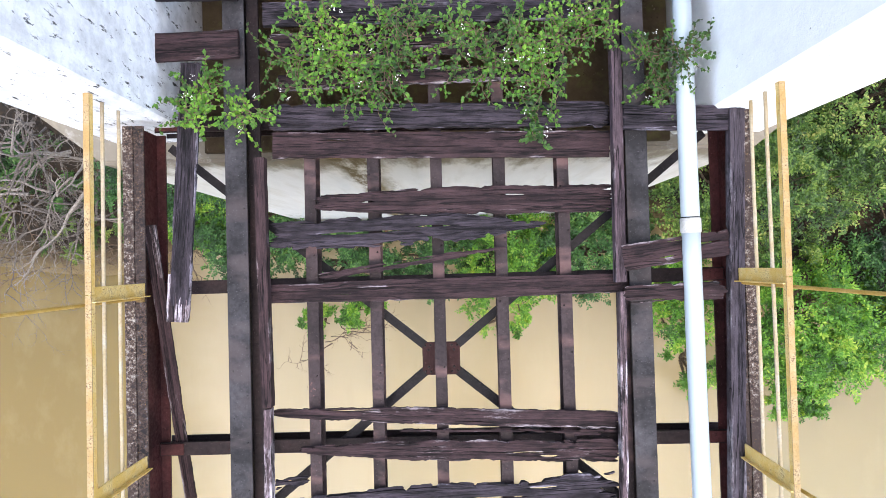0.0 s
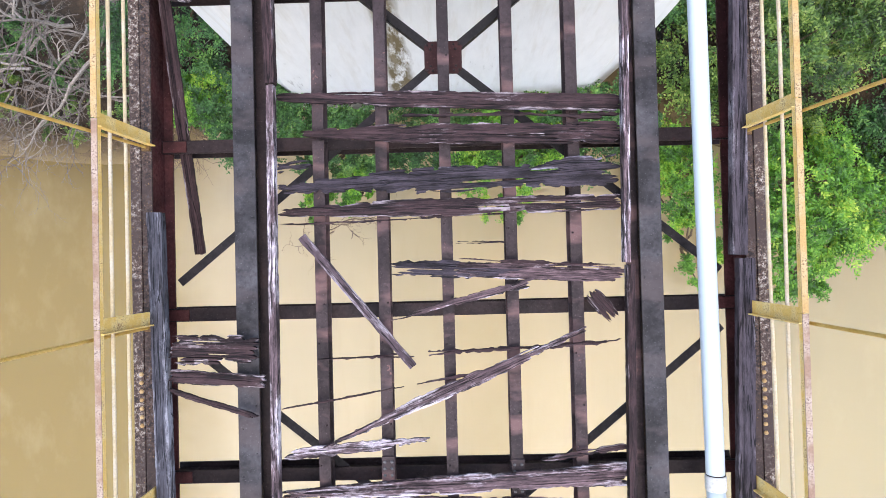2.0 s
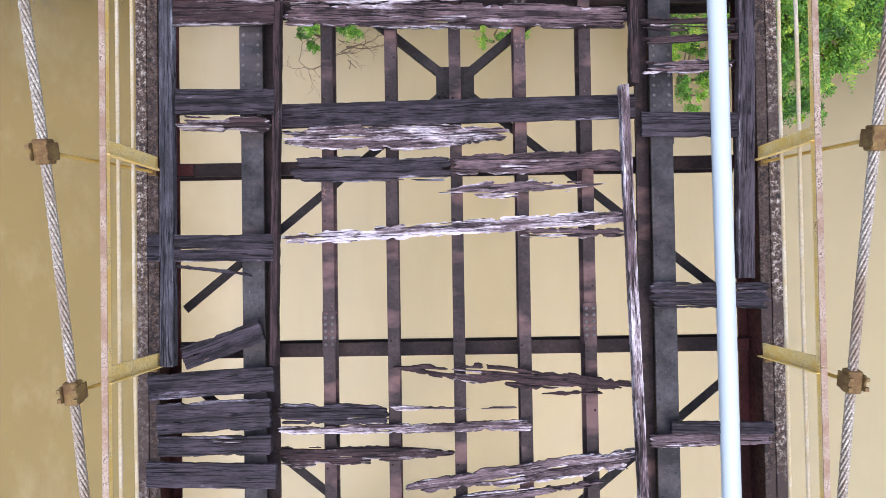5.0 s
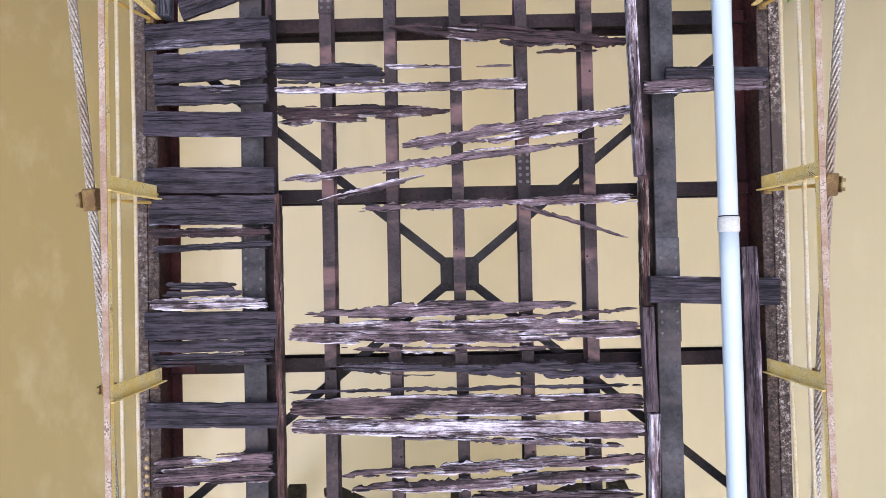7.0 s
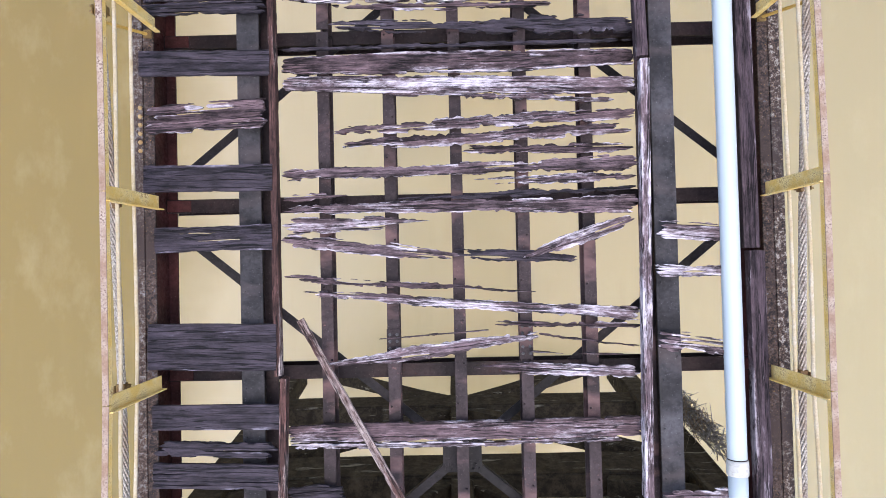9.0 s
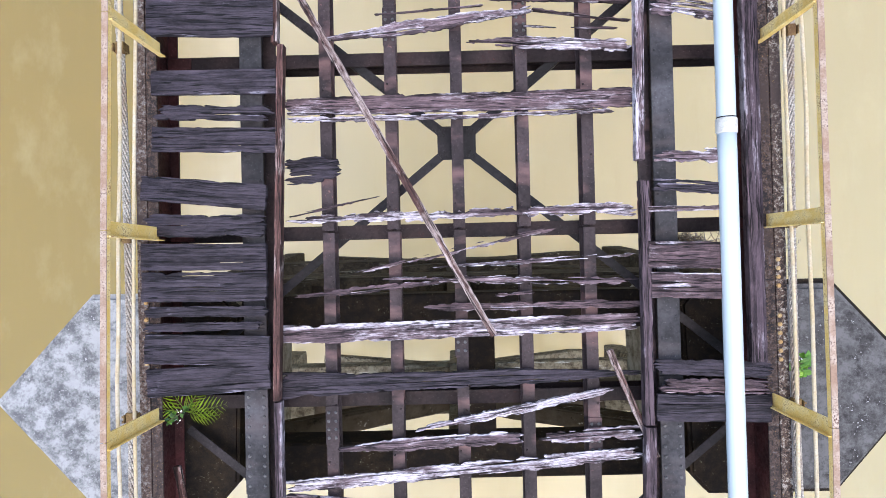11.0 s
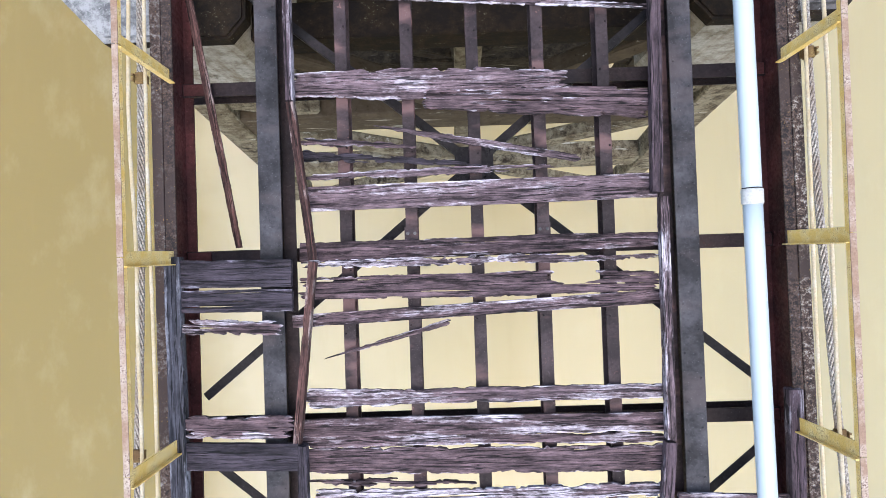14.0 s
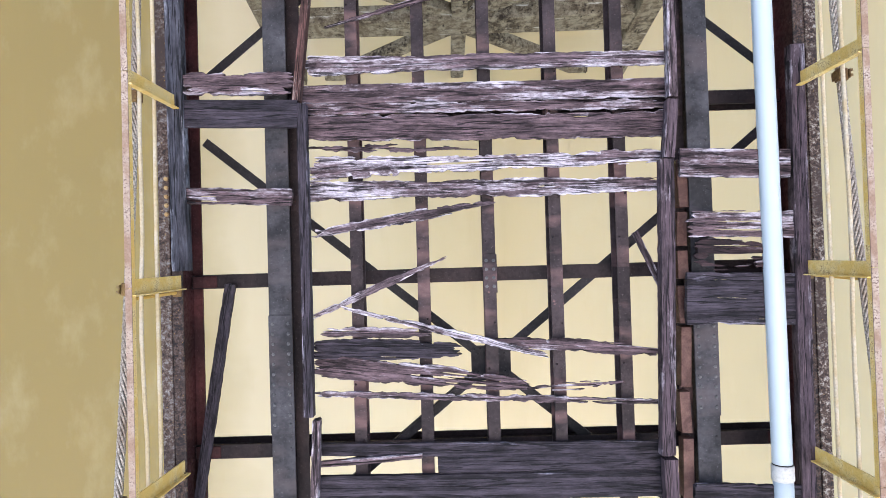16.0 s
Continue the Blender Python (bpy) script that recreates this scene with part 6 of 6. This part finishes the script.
vine([(-1.2, 1.75, 0.12), (-0.8, 1.9, 0.15), (-0.35, 1.75, 0.15), (-0.6, 1.66, 0.10), (-0.25, 2.10, 0.2), (-1.0, 2.15, 0.2)], 270, 0.050, 31, 0.25, "leafy green creeper spreading over the rotten deck planks")
vine([(0.3, 2.0, 0.2), (0.75, 1.95, 0.15), (1.15, 1.95, 0.15), (0.50, 1.76, 0.10), (0.96, 1.62, 0.10), (1.40, 2.1, 0.2)], 270, 0.050, 32, 0.24, "leafy green creeper spreading over the rotten deck planks")
vine([(0.92, 1.32, 0.06), (0.93, 1.15, 0.05)], 70, 0.06, 33, 0.10, "trailing green creeper hanging over a deck plank")
vine([(-2.1, 1.35, 0.25), (-2.0, 1.55, 0.25), (-1.65, 1.38, 0.18)], 200, 0.05, 34, 0.17, "green creeper twined round a loose timber")
vine([(2.0, 1.5, 0.2), (2.15, 1.75, 0.3), (1.9, 1.8, 0.2)], 200, 0.046, 35, 0.17, "green creeper twined round the water pipe")


def fern(x, y, z, fronds, length, seed, label):
    """Arching fronds with long narrow leaflets."""
    rng = random.Random(seed)
    f = thing("fern", label, "fern", at=(x, y, z))
    for i in range(fronds):
        a = -0.25 + 2.9 * i / max(1, fronds - 1) + rng.uniform(-0.12, 0.12)
        out = Vector((math.cos(a), math.sin(a) * 0.45, 0)).normalized()
        side = out.cross(Vector((0, 0, 1))).normalized()
        size = length * rng.uniform(0.75, 1.1)
        verts, faces = [], []
        n = 9
        for k in range(n):
            u = (k + 1) / n
            at = out * size * u + Vector((0, 0, size * (0.60 * u - 0.55 * u * u)))
            for s in (-1, 1):
                aim = (side * s + out * 0.9 + Vector((0, 0, 0.1 + rng.uniform(-0.2, 0.2)))).normalized()
                leaf_blade(verts, faces, at, aim, Vector((0, 0, 1)), size * 0.40 * math.sin(math.pi * min(0.95, 0.22 + 0.72 * u)) + 0.01, 0.055)
        rib, skin = tube([out * size * u + Vector((0, 0, size * (0.60 * u - 0.55 * u * u))) for u in (0, 0.33, 0.66, 1.0)], [0.005, 0.004, 0.003, 0.001], 4)
        verts, faces = joined([(verts, faces), (rib, skin)])
        raw("frond", verts, faces, FROND, f)


fern(-2.42, -17.43, 0.03, 5, 0.34, 41, "spiky yellow-green fern growing at the pier top")
vine([(-2.47, -17.46, 0.06)], 26, 0.06, 42, 0.07, "lime green seedling rooted on the pier top")
vine([(2.88, -17.15, 0.05)], 18, 0.09, 43, 0.09, "lime green seedling rooted on the edge girder")
